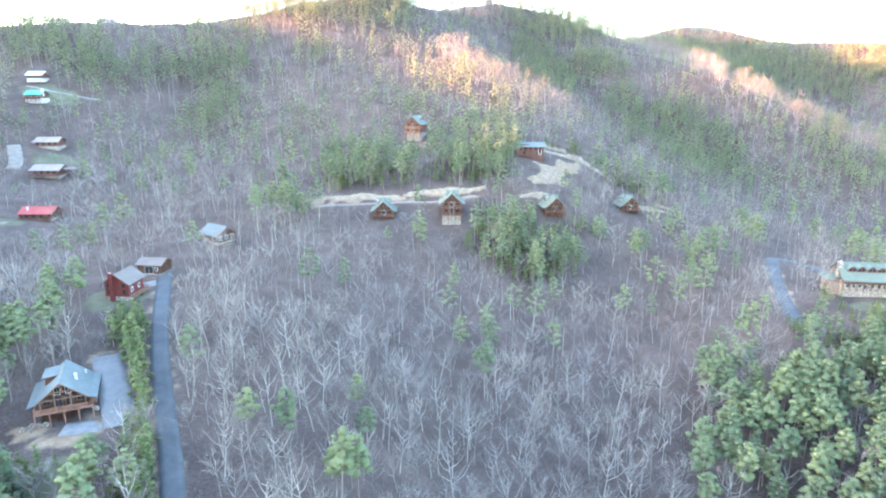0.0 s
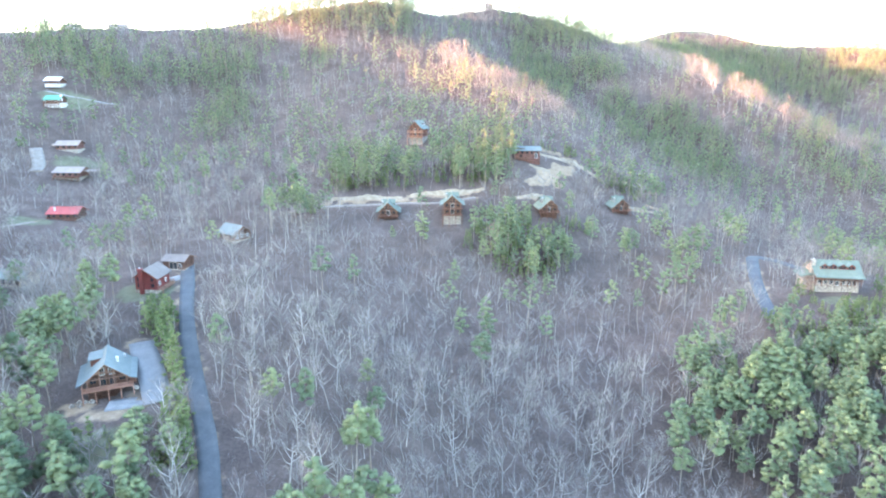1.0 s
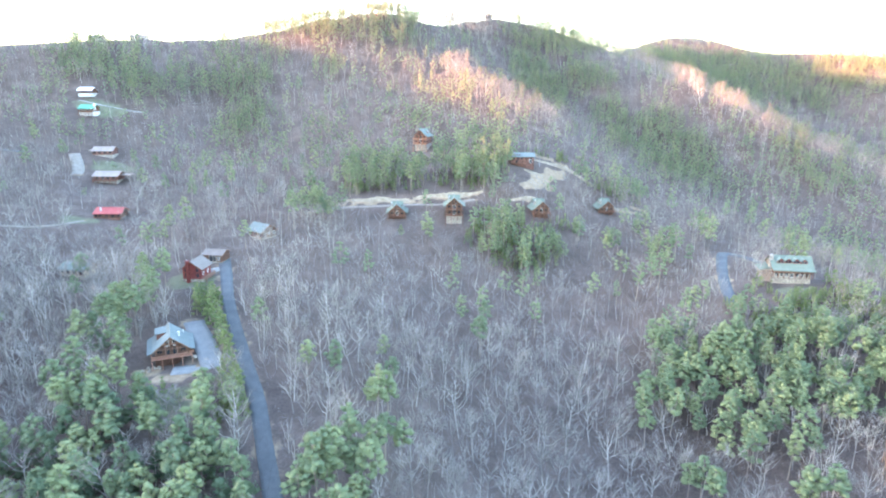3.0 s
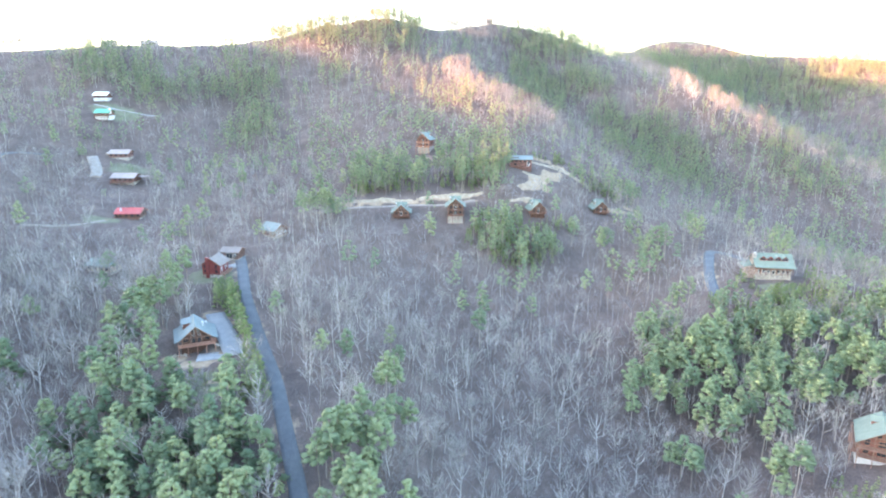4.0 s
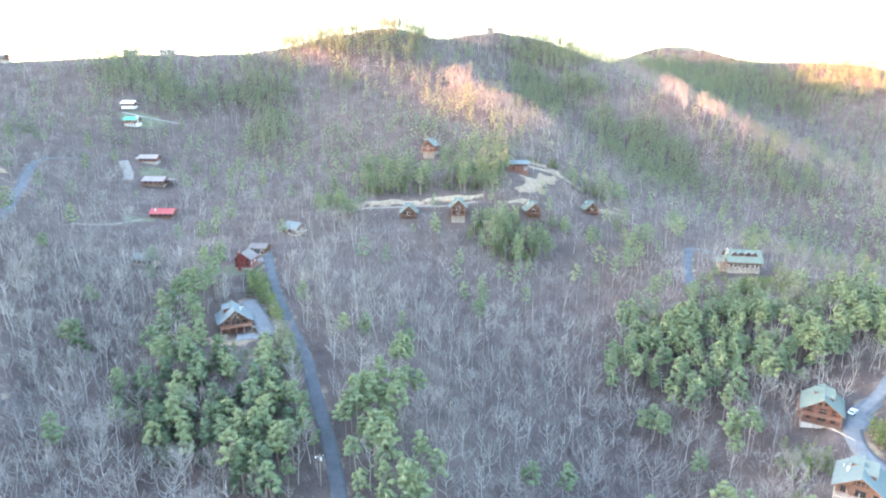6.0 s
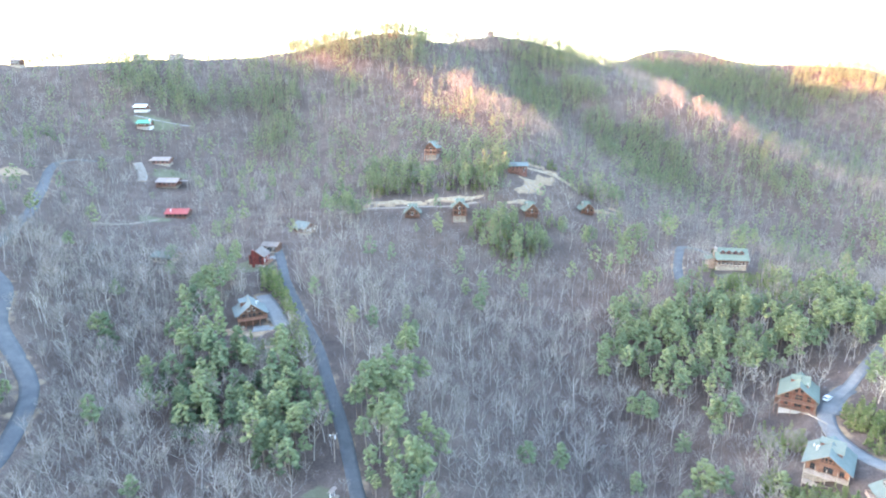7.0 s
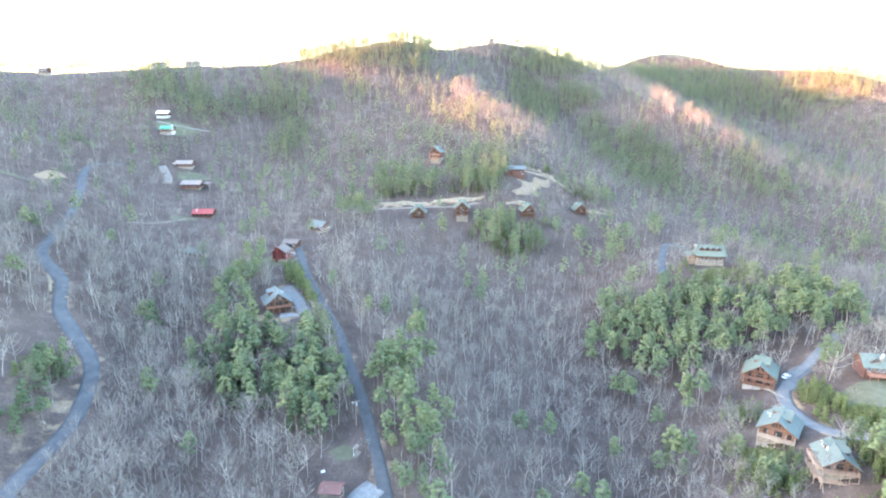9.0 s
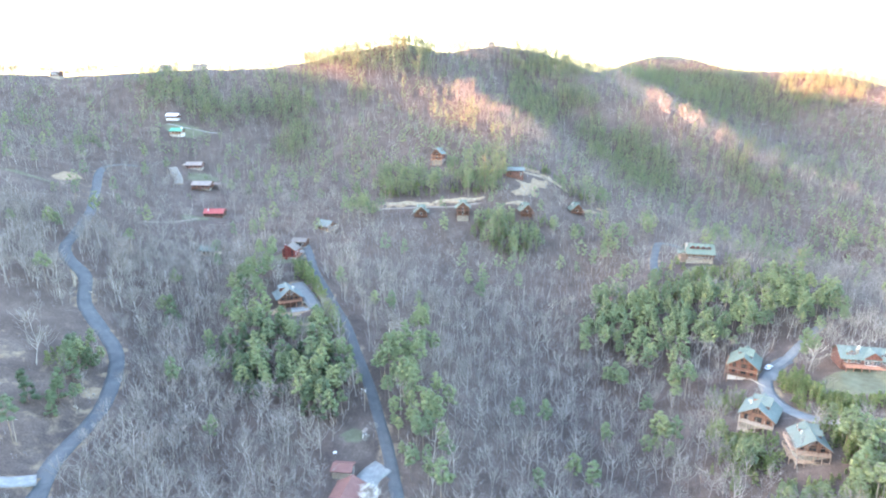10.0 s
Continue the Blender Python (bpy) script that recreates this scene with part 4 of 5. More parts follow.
    for u in (-3.6, 0, 3.6):
        h.window("left", u, 2.2, 1.2, 1.3, "deck")
        h.window("right", u, 1.6, 1.2, 1.3, "deck")

    # the long log house on the lawn
    h = House("log_house", 168, 88, 79, "long red-brown log house with teal roof on a lawn", 10.0, 21.0, 2.8, 31, "log_rose", "roof_teal", "log_rose", 2.5, 0.5, 0.9, "house")
    for u in (7.0, -6.0):
        h.dormer(-1, u, 3.0, 4.0, 1.1, "gable", "log_red")
    h.dormer(-1, -1.0, 6.4, 5.6, 0.9, "gable", "log_red", glass=False)
    for u in (-3.2, -2.0, 0.0, 1.2):
        h.window("left", u, 0.1, 1.0, 2.0, door=True)
    for u in (-8.4, -5.4, 4.2, 6.4, 9.0):
        h.window("left", u, 0.7, 1.2, 1.3)
    h.deck("left", 3.6, 0.0, posts=8, lo=-9.8, hi=10.5, mat="deck_red")
    h.vent(-1.2, 3.4, 0.5, 1.3)
    h.chimney(-3.0, 4.6, 1.0, 0.2, "stone", foot=2.0)

    # red-roofed buildings by the lane
    h = House("house", -36, 9, -10, "house with brown-red metal roof beside the lane", 8.5, 12.5, 2.8, 30, "siding_tan", "roof_rust", "block", 2.5, 0.5, 0.7)
    for u in (-4, 0, 4):
        h.window("right", u, 0.8, 1.1, 1.3)
    h.window("back", 0, 0.8, 1.2, 1.3)
    h = House("garage", -39, 22.5, 84, "small garage with brown-red metal roof", 5.2, 6.0, 2.6, 20, "siding_tan", "roof_rust", "block", 2.0, 0.2, 0.5, "garage")
    h.window("front", 0, 0.05, 2.6, 2.1, "trim", True)

    # houses on the skyline; the last, smallest one stands in for a crest tower
    for x, y, turn, w, d, roof, wall in ((-276, 551, 96, 8, 14, "roof_tan", "siding_tan"), (-306, 536, 92, 8, 11, "roof_grey", "siding_tan"), (-372, 450, 85, 6, 9, "roof_tan", "log_brown"), (254, 812, 80, 9, 13, "roof_grey", "siding_white"), (46, 678, 90, 5, 7, "roof_grey", "log_brown")):
        h = House("house", x, y, turn, "distant building on the wooded skyline", w, d, 3.6, 24, wall, roof, "block", 7.0, 4.4 if -310 < x < -270 else 1.8, 0.6, "house", "houses on the skyline")
        for u in (-0.36, -0.12, 0.12, 0.36):
            h.window("left", u * d, 0.8, 1.4, 1.4)
            h.window("left", u * d, 2.4, 1.4, 0.9)


build_houses()

# ---- trees: a few grown patterns, set out over the land ----


G1, G2 = 0.5257, 0.8507
ICOSA = ([(-G1, G2, 0), (G1, G2, 0), (-G1, -G2, 0), (G1, -G2, 0), (0, -G1, G2), (0, G1, G2), (0, -G1, -G2), (0, G1, -G2), (G2, 0, -G1), (G2, 0, G1), (-G2, 0, -G1), (-G2, 0, G1)],
         [(0, 11, 5), (0, 5, 1), (0, 1, 7), (0, 7, 10), (0, 10, 11), (1, 5, 9), (5, 11, 4), (11, 10, 2), (10, 7, 6), (7, 1, 8), (3, 9, 4), (3, 4, 2), (3, 2, 6), (3, 6, 8), (3, 8, 9), (4, 9, 5), (2, 4, 11), (6, 2, 10), (8, 6, 7), (9, 8, 1)])
OCTA = ([(1, 0, 0), (0, 1, 0), (-1, 0, 0), (0, -1, 0), (0, 0, 1), (0, 0, -1)], [(0, 1, 4), (1, 2, 4), (2, 3, 4), (3, 0, 4), (1, 0, 5), (2, 1, 5), (3, 2, 5), (0, 3, 5)])


class Grow:
    """Collects triangles of one tree pattern."""

    def __init__(self, seed):
        self.r = random.Random(seed)
        self.v, self.f = [], []

    def limb(self, a, b, ra, rb, sides=3):
        a, b = np.array(a), np.array(b)
        d = b - a
        d = d / (np.linalg.norm(d) + 1e-9)
        u = np.cross(d, (0.3, 0.5, 0.81))
        u /= np.linalg.norm(u) + 1e-9
        w = np.cross(d, u)
        o = len(self.v)
        for c, r in ((a, ra), (b, rb)):
            for i in range(sides):
                t = 6.2832 * i / sides
                self.v.append(c + (u * math.cos(t) + w * math.sin(t)) * r)
        for i in range(sides):
            j = (i + 1) % sides
            self.f += [(o + i, o + j, o + sides + j), (o + i, o + sides + j, o + sides + i)]

    def spike(self, a, b, ra):
        """A thin twig, three faces to a point."""
        a, b = np.array(a), np.array(b)
        d = b - a
        u = np.cross(d, (self.r.uniform(-1, 1), self.r.uniform(-1, 1), self.r.uniform(-1, 1)))
        u *= ra / (np.linalg.norm(u) + 1e-9)
        o = len(self.v)
        self.v += [a + u, a - u, b]
        self.f.append((o, o + 1, o + 2))

    def leaf(self, c, size, out):
        """A leaf or small spray of leaves that faces out."""
        r = self.r
        n = np.array(out) + np.array([r.uniform(-.22, .22) for _ in range(3)])
        n /= np.linalg.norm(n) + 1e-9
        u = np.cross(n, (r.uniform(-1, 1), r.uniform(-1, 1), r.uniform(-1, 1)))
        u /= np.linalg.norm(u) + 1e-9
        w = np.cross(n, u)
        o = len(self.v)
        s = size * r.uniform(0.6, 1.3)
        c = np.array(c)
        self.v += [c + u * s * 0.5, c - u * s * 0.35 + w * s * 0.4, c - u * s * 0.25 - w * s * 0.45]
        self.f.append((o, o + 1, o + 2))

    def heart(self, c, size, coarse):
        """The uneven solid heart of a needle clump."""
        r, o = self.r, len(self.v)
        pts, faces = OCTA if coarse else ICOSA
        for p in pts:
            self.v.append(np.array(c) + np.array(p) * np.array([1, 1, 0.72]) * size * r.uniform(0.8, 1.15))
        self.f += [(o + a, o + b, o + d) for a, b, d in faces]

    def arrays(self):
        return np.array(self.v), np.array(self.f)


def bare_tree(seed, limbs, subs, twigs, sub_r, twig_r, trunk_sides=5, fine=True):
    """A leafless broadleaf, 12 to 17 m tall: limbs that sweep out and up into fans of twigs. Trunk arrays and crown arrays."""
    t, c = Grow(seed), Grow(seed + 500)
    r = t.r
    h = r.uniform(12.5, 16.5)
    fork = r.uniform(0.26, 0.42) * h
    bend = np.array([r.uniform(-0.9, 0.9), r.uniform(-0.9, 0.9), 0])
    stem = [np.array([0, 0, -0.8]), np.array([0, 0, fork * 0.5]) + bend * 0.4, np.array([0, 0, fork]) + bend, np.array([0, 0, h * 0.86]) + bend * 1.7]
    rad = [0.16, 0.13, 0.10, 0.03]
    if fine:
        for i in range(3):
            t.limb(stem[i], stem[i + 1], rad[i], rad[i + 1], trunk_sides)
    else:
        t.limb(stem[0], stem[2], 0.11, 0.08, 3)
        t.spike(stem[2], stem[3], 0.09)
    spread = r.uniform(3.6, 5.4)
    for k in range(limbs):
        f = k / max(1, limbs - 1)
        a = 2.4 * k + r.uniform(-0.5, 0.5)
        base = stem[2] + (stem[3] - stem[2]) * (f * 0.8) if f > 0.12 else stem[1] + (stem[2] - stem[1]) * r.uniform(0.7, 1.0)
        reach = spread * (1.05 - 0.62 * f) * r.uniform(0.7, 1.2)
        rise = max(1.5, (h - base[2]) * r.uniform(0.5, 0.85))
        out = np.array([math.cos(a), math.sin(a), 0.0])
        up = np.array([0, 0, 1.0])

        def along(u):
            return base + out * reach * u ** 0.75 + up * rise * u ** 1.3
        if fine:
            t.limb(base, along(0.4), 0.1, 0.075)
            t.limb(along(0.4), along(1.0), 0.075, 0.025)
        else:
            c.spike(base, along(1.0), 0.10)
        for q in range(subs):
            u = 0.28 + 0.72 * (q + r.uniform(0, 1)) / subs
            p = along(min(u, 1.0))
            b = a + r.uniform(-1.25, 1.25)
            way = np.array([math.cos(b) * r.uniform(0.45, 0.95), math.sin(b) * r.uniform(0.45, 0.95), r.uniform(0.45, 1.0)])
            way /= np.linalg.norm(way)
            end = p + way * r.uniform(1.5, 2.9) * (1.2 - 0.45 * u)
            c.spike(p, end, sub_r)
            for _ in range(twigs):
                p2 = p + (end - p) * r.uniform(0.15, 1.0)
                w2 = way + np.array([r.gauss(0, 0.55), r.gauss(0, 0.55), r.gauss(0.12, 0.35)])
                w2 /= np.linalg.norm(w2) + 1e-6
                c.spike(p2, p2 + w2 * r.uniform(0.7, 1.7), twig_r)
    return t.arrays(), c.arrays()


def pine_tree(seed, clumps, leaves, size, trunk_sides=5, young=False, bare=(0.46, 0.6), up=0.35, coarse=False):
    """A pine: straight bare stem and a lumpy rounded crown of separate needle clumps, with gaps between the boughs."""
    t, c = Grow(seed), Grow(seed + 900)
    r = t.r
    h = r.uniform(8, 11) if young else r.uniform(14.5, 18.5)
    start = 0.08 if young else r.uniform(*bare)
    lean = np.array([r.uniform(-0.5, 0.5), r.uniform(-0.5, 0.5), 0])
    mid, top = np.array([0, 0, h * 0.5]) + lean * 0.4, np.array([0, 0, h * 0.95]) + lean
    t.limb((0, 0, -0.8), mid, 0.21, 0.15, trunk_sides)
    t.limb(mid, top, 0.15, 0.03, trunk_sides)
    wide = r.uniform(2.5, 3.5) if not young else r.uniform(1.7, 2.4)
    for k in range(clumps):
        f = (k + r.uniform(0, 1)) / clumps
        z = h * (start + (0.97 - start) * f)
        shape = math.sqrt(max(0.0, 1 - ((f - 0.12) / 0.88) ** 2)) * (0.75 + 0.25 * min(1.0, f / 0.2)) if not young else (1.04 - f) ** 0.75
        a = 2.4 * k + r.uniform(-0.7, 0.7)
        rr = wide * shape * (r.uniform(0.3, 1.05))
        p = np.array([math.cos(a) * rr, math.sin(a) * rr, z + r.uniform(-0.4, 0.4)]) + lean * f
        axis = np.array([0, 0, z - rr * 0.45]) + lean * f
        t.spike(axis, p, 0.05)
        cs = r.uniform(0.74, 1.17) * (1.25 - 0.4 * f)
        away = (p - axis) / (np.linalg.norm(p - axis) + 1e-6)
        c.heart(p, cs * 0.78, coarse)
        for _ in range(leaves):
            o = np.array([r.gauss(0, 1), r.gauss(0, 1), r.gauss(0.45, 0.8)]) + away * 0.55
            o *= cs * r.uniform(0.8, 1.12) / (np.linalg.norm(o) + 1e-6)
            o[2] *= 0.72
            c.leaf(p + o, size, o / cs * 0.8 + away * 0.35 + np.array([0, 0, up]))
    return t.arrays(), c.arrays()


def mesh_of(name, va, fa, mat, tone):
    me = bpy.data.meshes.new(name)
    fill_mesh(me, va, fa)
    me.attributes.new("tone", "FLOAT", "POINT").data.foreach_set("value", np.full(len(va), tone, np.float32))
    me.polygons.foreach_set("use_smooth", np.ones(len(fa), bool))
    me.materials.append(MAT[mat])
    return me


def forest_stuff(name, label, category, patterns, where, mat):
    """One joined mesh of many trees: where has rows x, y, z, size, turn, pattern, tone, lean x, lean y."""
    vs, fs, ts, o = [], [], [], 0
    for k, (va, fa) in enumerate(patterns):
        w = where[where[:, 5].astype(int) == k]
        if not len(w) or not len(va):
            continue
        cs, sn = np.cos(w[:, 4])[:, None], np.sin(w[:, 4])[:, None]
        s = w[:, 3][:, None]
        zz = va[None, :, 2] * s
        x = (va[None, :, 0] * cs - va[None, :, 1] * sn) * s + w[:, 0][:, None] + zz * w[:, 7][:, None]
        y = (va[None, :, 0] * sn + va[None, :, 1] * cs) * s + w[:, 1][:, None] + zz * w[:, 8][:, None]
        z = zz + w[:, 2][:, None]
        vs.append(np.stack([x, y, z], 2).reshape(-1, 3))
        fs.append((fa[None] + (o + np.arange(len(w)) * len(va))[:, None, None]).reshape(-1, 3))
        ts.append(np.repeat(w[:, 6], len(va)))
        o += len(w) * len(va)
    if not vs:
        return
    me = bpy.data.meshes.new(name)
    fill_mesh(me, np.vstack(vs), np.vstack(fs))
    me.attributes.new("tone", "FLOAT", "POINT").data.foreach_set("value", np.concatenate(ts).astype(np.float32))
    me.polygons.foreach_set("use_smooth", np.ones(len(me.polygons), bool))
    me.materials.append(MAT[mat])
    tagged(new(name, me), label, category, kind="stuff")


# where pines stand thick: x, y, radii, share of pines
PINES = [(-88, 96, 16, 22, 0.75), (-72, 70, 22, 18, 0.85), (-52, 62, 12, 16, 0.75), (-24, 66, 8, 16, 0.95), (-15, 36, 10, 22, 0.95), (-99, 140, 7, 20, 0.8), (-66, 100, 7, 5, 0.5), (-17, 128, 5, 9, 0.7), (-50, 56, 10, 12, 0.8), (-38, 58, 6, 8, 0.8), (-56, 86, 9, 8, 0.6)]
PINES += [(90, 148, 26, 22, 0.9), (118, 140, 30, 24, 0.95), (140, 166, 30, 12, 0.6), (168, 146, 22, 26, 0.9), (100, 172, 18, 14, 0.75), (68, 132, 10, 12, 0.45), (104, 42, 12, 16, 0.9), (116, 18, 18, 9, 0.9), (90, 88, 6, 6, 0.85), (76, 56, 7, 8, 0.85), (92, 116, 18, 12, 0.7), (74, 108, 8, 10, 0.35), (150, 98, 7, 5, 0.8), (136, 32, 12, 8, 0.8)]
PINES += [(11, 170, 7, 8, 0.6), (28, 195, 9, 8, 0.5), (33, 175, 6, 7, 0.4), (81, 208, 12, 9, 0.5), (105, 231, 14, 9, 0.5), (132, 261, 12, 10, 0.6), (-16, 108, 6, 12, 0.6), (-12, 87, 5, 6, 0.7), (74, 164, 9, 14, 0.6), (60, 141, 6, 7, 0.4), (-38, 110, 5, 8, 0.5), (-24, 70, 7, 9, 0.8), (-81, 200, 8, 8, 0.5), (192, 224, 14, 8, 0.5), (221, 246, 14, 10, 0.5), (-109, 95, 6, 8, 0.6), (-105, 150, 5, 12, 0.6)]
PINES += [(32, 236, 24, 18, 0.95), (30, 246, 14, 6, 0.85), (-12, 256, 5, 6, 0.9), (-36, 262, 7, 5, 0.6), (24, 276, 8, 8, 0.6), (-64, 240, 13, 10, 0.9), (110, 318, 22, 9, 0.6), (-88, 255, 14, 14, 0.3), (200, 260, 40, 30, 0.3), (83, 201, 6, 6, 0.6), (103, 221, 6, 6, 0.7), (123, 234, 7, 5, 0.6), (53, 193, 5, 5, 0.6), (57, 224, 6, 5, 0.5), (77, 239, 7, 5, 0.6), (43, 229, 6, 5, 0.5)]
# the western slope and the crest above it
PINES += [(-231, 414, 40, 31, 0.92), (-270, 445, 40, 30, 0.8), (-191, 434, 17, 26, 0.8), (-156, 445, 28, 30, 0.85), (-136, 391, 18, 34, 0.85), (-92, 464, 16, 16, 0.8), (-90, 530, 72, 28, 0.95), (-45, 572, 28, 28, 0.95), (-161, 485, 36, 20, 0.75), (-227, 349, 10, 13, 0.5), (-210, 333, 10, 12, 0.7), (-115, 317, 27, 42, 0.3), (-110, 360, 40, 30, 0.35), (-60, 400, 40, 40, 0.25), (-184, 294, 8, 26, 0.5)]
# the middle spur
PINES += [(-44, 300, 14, 30, 0.9), (-23, 292, 13, 22, 0.85), (-10, 374, 14, 46, 0.75), (10, 406, 15, 30, 0.75), (14, 305, 24, 40, 0.95), (41, 372, 21, 24, 0.45), (-64, 285, 13, 25, 0.4), (87, 309, 23, 12, 0.7), (34, 326, 7, 20, 0.8)]
# the eastern slopes
PINES += [(250, 400, 40, 30, 0.55), (300, 440, 40, 30, 0.45), (300, 360, 50, 30, 0.4), (275, 451, 24, 20, 0.6), (311, 425, 24, 20, 0.6), (250, 330, 26, 16, 0.45), (96, 257, 12, 8, 0.6), (61, 248, 10, 7, 0.6), (108, 318, 14, 10, 0.6)]
PINES += [(110, 640, 52, 40, 0.92), (84, 556, 27, 62, 0.88), (131, 557, 27, 38, 0.85), (137, 481, 18, 50, 0.8), (173, 441, 36, 66, 0.9), (228, 449, 22, 28, 0.55), (275, 428, 26, 44, 0.85), (280, 402, 28, 18, 0.7), (222, 402, 39, 24, 0.5), (317, 310, 50, 30, 0.5), (341, 780, 117, 70, 0.85), (424, 745, 43, 55, 0.8), (501, 752, 70, 50, 0.92), (337, 705, 40, 60, 0.6)]
# the western lane
PINES += [(-239, 207, 16, 16, 0.8), (-206, 180, 9, 12, 0.7), (-141, 56, 5, 12, 0.85), (-134, 30, 5, 10, 0.8), (-270, 300, 30, 30, 0.35)]
# spur tops and hollows where pines are few: x, y, radii
BARE = [(34, 420, 15, 18), (62, 398, 18, 11), (10, 470, 12, 30), (198, 600, 11, 45), (213, 535, 13, 30), (240, 500, 15, 16), (264, 473, 15, 14), (290, 440, 17, 15), (314, 418, 16, 13), (338, 398, 16, 12), (20, 150, 50, 22), (25, 100, 38, 40), (20, 640, 32, 40)]
# open slopes where trees stand far apart: x, y, radii
OPEN = [(-168, 50, 34, 40), (-140, 10, 18, 24), (-228, 235, 22, 20), (-262, 215, 22, 22)]
# places kept free of trees: x, y, radii
CLEAR = [(-80, 123, 9.5, 9), (-72, 105, 9, 7), (-91, 172, 7, 7), (-88, 184, 6, 6), (-137, 178, 6, 5.5), (-82, 225, 7, 6), (-157, 237, 13, 8), (-184, 294, 12, 8), (-201, 326, 12, 9), (-230, 366, 13, 9), (-243, 393, 16, 8), (-24, 252, 6, 6.5), (4, 250, 7, 8), (46, 262, 6, 6), (84, 283, 6, 6), (-14, 335, 6, 7), (46, 306, 12, 11), (52, 296, 13, 14), (70, 320, 17, 8), (-30, 268.5, 26, 2.5)]
CLEAR += [(6, 272.5, 16, 2.5), (143, 200, 13, 8), (124.5, 99, 7.5, 8.5), (113, 58, 8.5, 9.5), (118.5, 35, 8, 9), (162, 78, 17, 13), (-36, 13, 7, 9), (-38, 28, 9, 7), (-37, 39, 6, 7), (-252, 248, 6, 10), (-250, 204, 22, 12), (-276, 548, 18, 8), (-306, 533, 10, 8), (-372, 446, 10, 8), (254, 808, 8, 8), (33, 672, 8, 8), (345, 905, 50, 16), (130, 70, 3.0, 16), (138, 74, 6, 16), (147, 56, 13, 6)]
CLEAR += [(-79, 110, 10, 6)]


# houses that look out over the valley: x, y, half width of the cut, how far down the slope it runs
VIEWS = [(-80, 119, 9, 32), (-92, 170, 8, 45), (-82, 222, 6, 30), (-157, 234, 10, 45), (-184, 290, 10, 45), (-201, 324, 10, 40), (-229, 365, 11, 50), (-243, 392, 10, 40), (-24, 248, 7, 55), (4, 249, 8, 60), (46, 259, 7, 55), (84, 280, 7, 55), (-14, 333, 7, 55), (44, 302, 8, 40), (142, 199, 13, 55), (122, 94, 8, 34), (112, 53, 14, 34)]
VIEWS += [(117, 26, 10, 30), (162, 80, 18, 45), (150, 66, 10, 26), (166, 68, 14, 30), (-27, 266, 16, 36), (5, 270, 14, 40), (-252, 240, 12, 40), (-195, 276, 6, 40), (116, 196, 6, 30), (345, 898, 45, 50), (-36, 8, 7, 30), (-38, 22, 8, 25), (-276, 543, 15, 45), (-306, 529, 10, 45), (-372, 443, 11, 45), (-222, 384, 16, 22)]


def inside(x, y, ovals):
    hit = np.zeros(len(x), bool)
    for px, py, rx, ry in ovals:
        hit |= np.hypot((x - px) / rx, (y - py) / ry) < 1
    return hit


def skyline(x):
    """How far back the forest needs to reach: a little past the crest."""
    return np.interp(x, [-420, -295, -261, -104, -53, 47, 183, 252, 345, 478, 700], [470, 470, 560, 590, 625, 715, 770, 850, 950, 880, 800]) + 18


def cap_view(x, y, z, size, tall):
    """Keeps trees below the line of sight from a house down its slope."""
    for hx, hy, half, reach in VIEWS:
        base = gz(hx, hy)
        dy = hy - y
        ends = hx * (1 - dy / max(hy, 70.0)), hx * (1 - dy / (hy + 155.0))
        inview = (dy > -3) & (dy < reach * 0.65) & (x > np.minimum(*ends) - half) & (x < np.maximum(*ends) + half)
        size = np.where(inview, np.minimum(size, (base - 0.5 + max(0.05, min((120 - base) / max(hy, 60), (152 - base) / (hy + 155))) * 0.9 * dy - z) / tall), size)
    return size


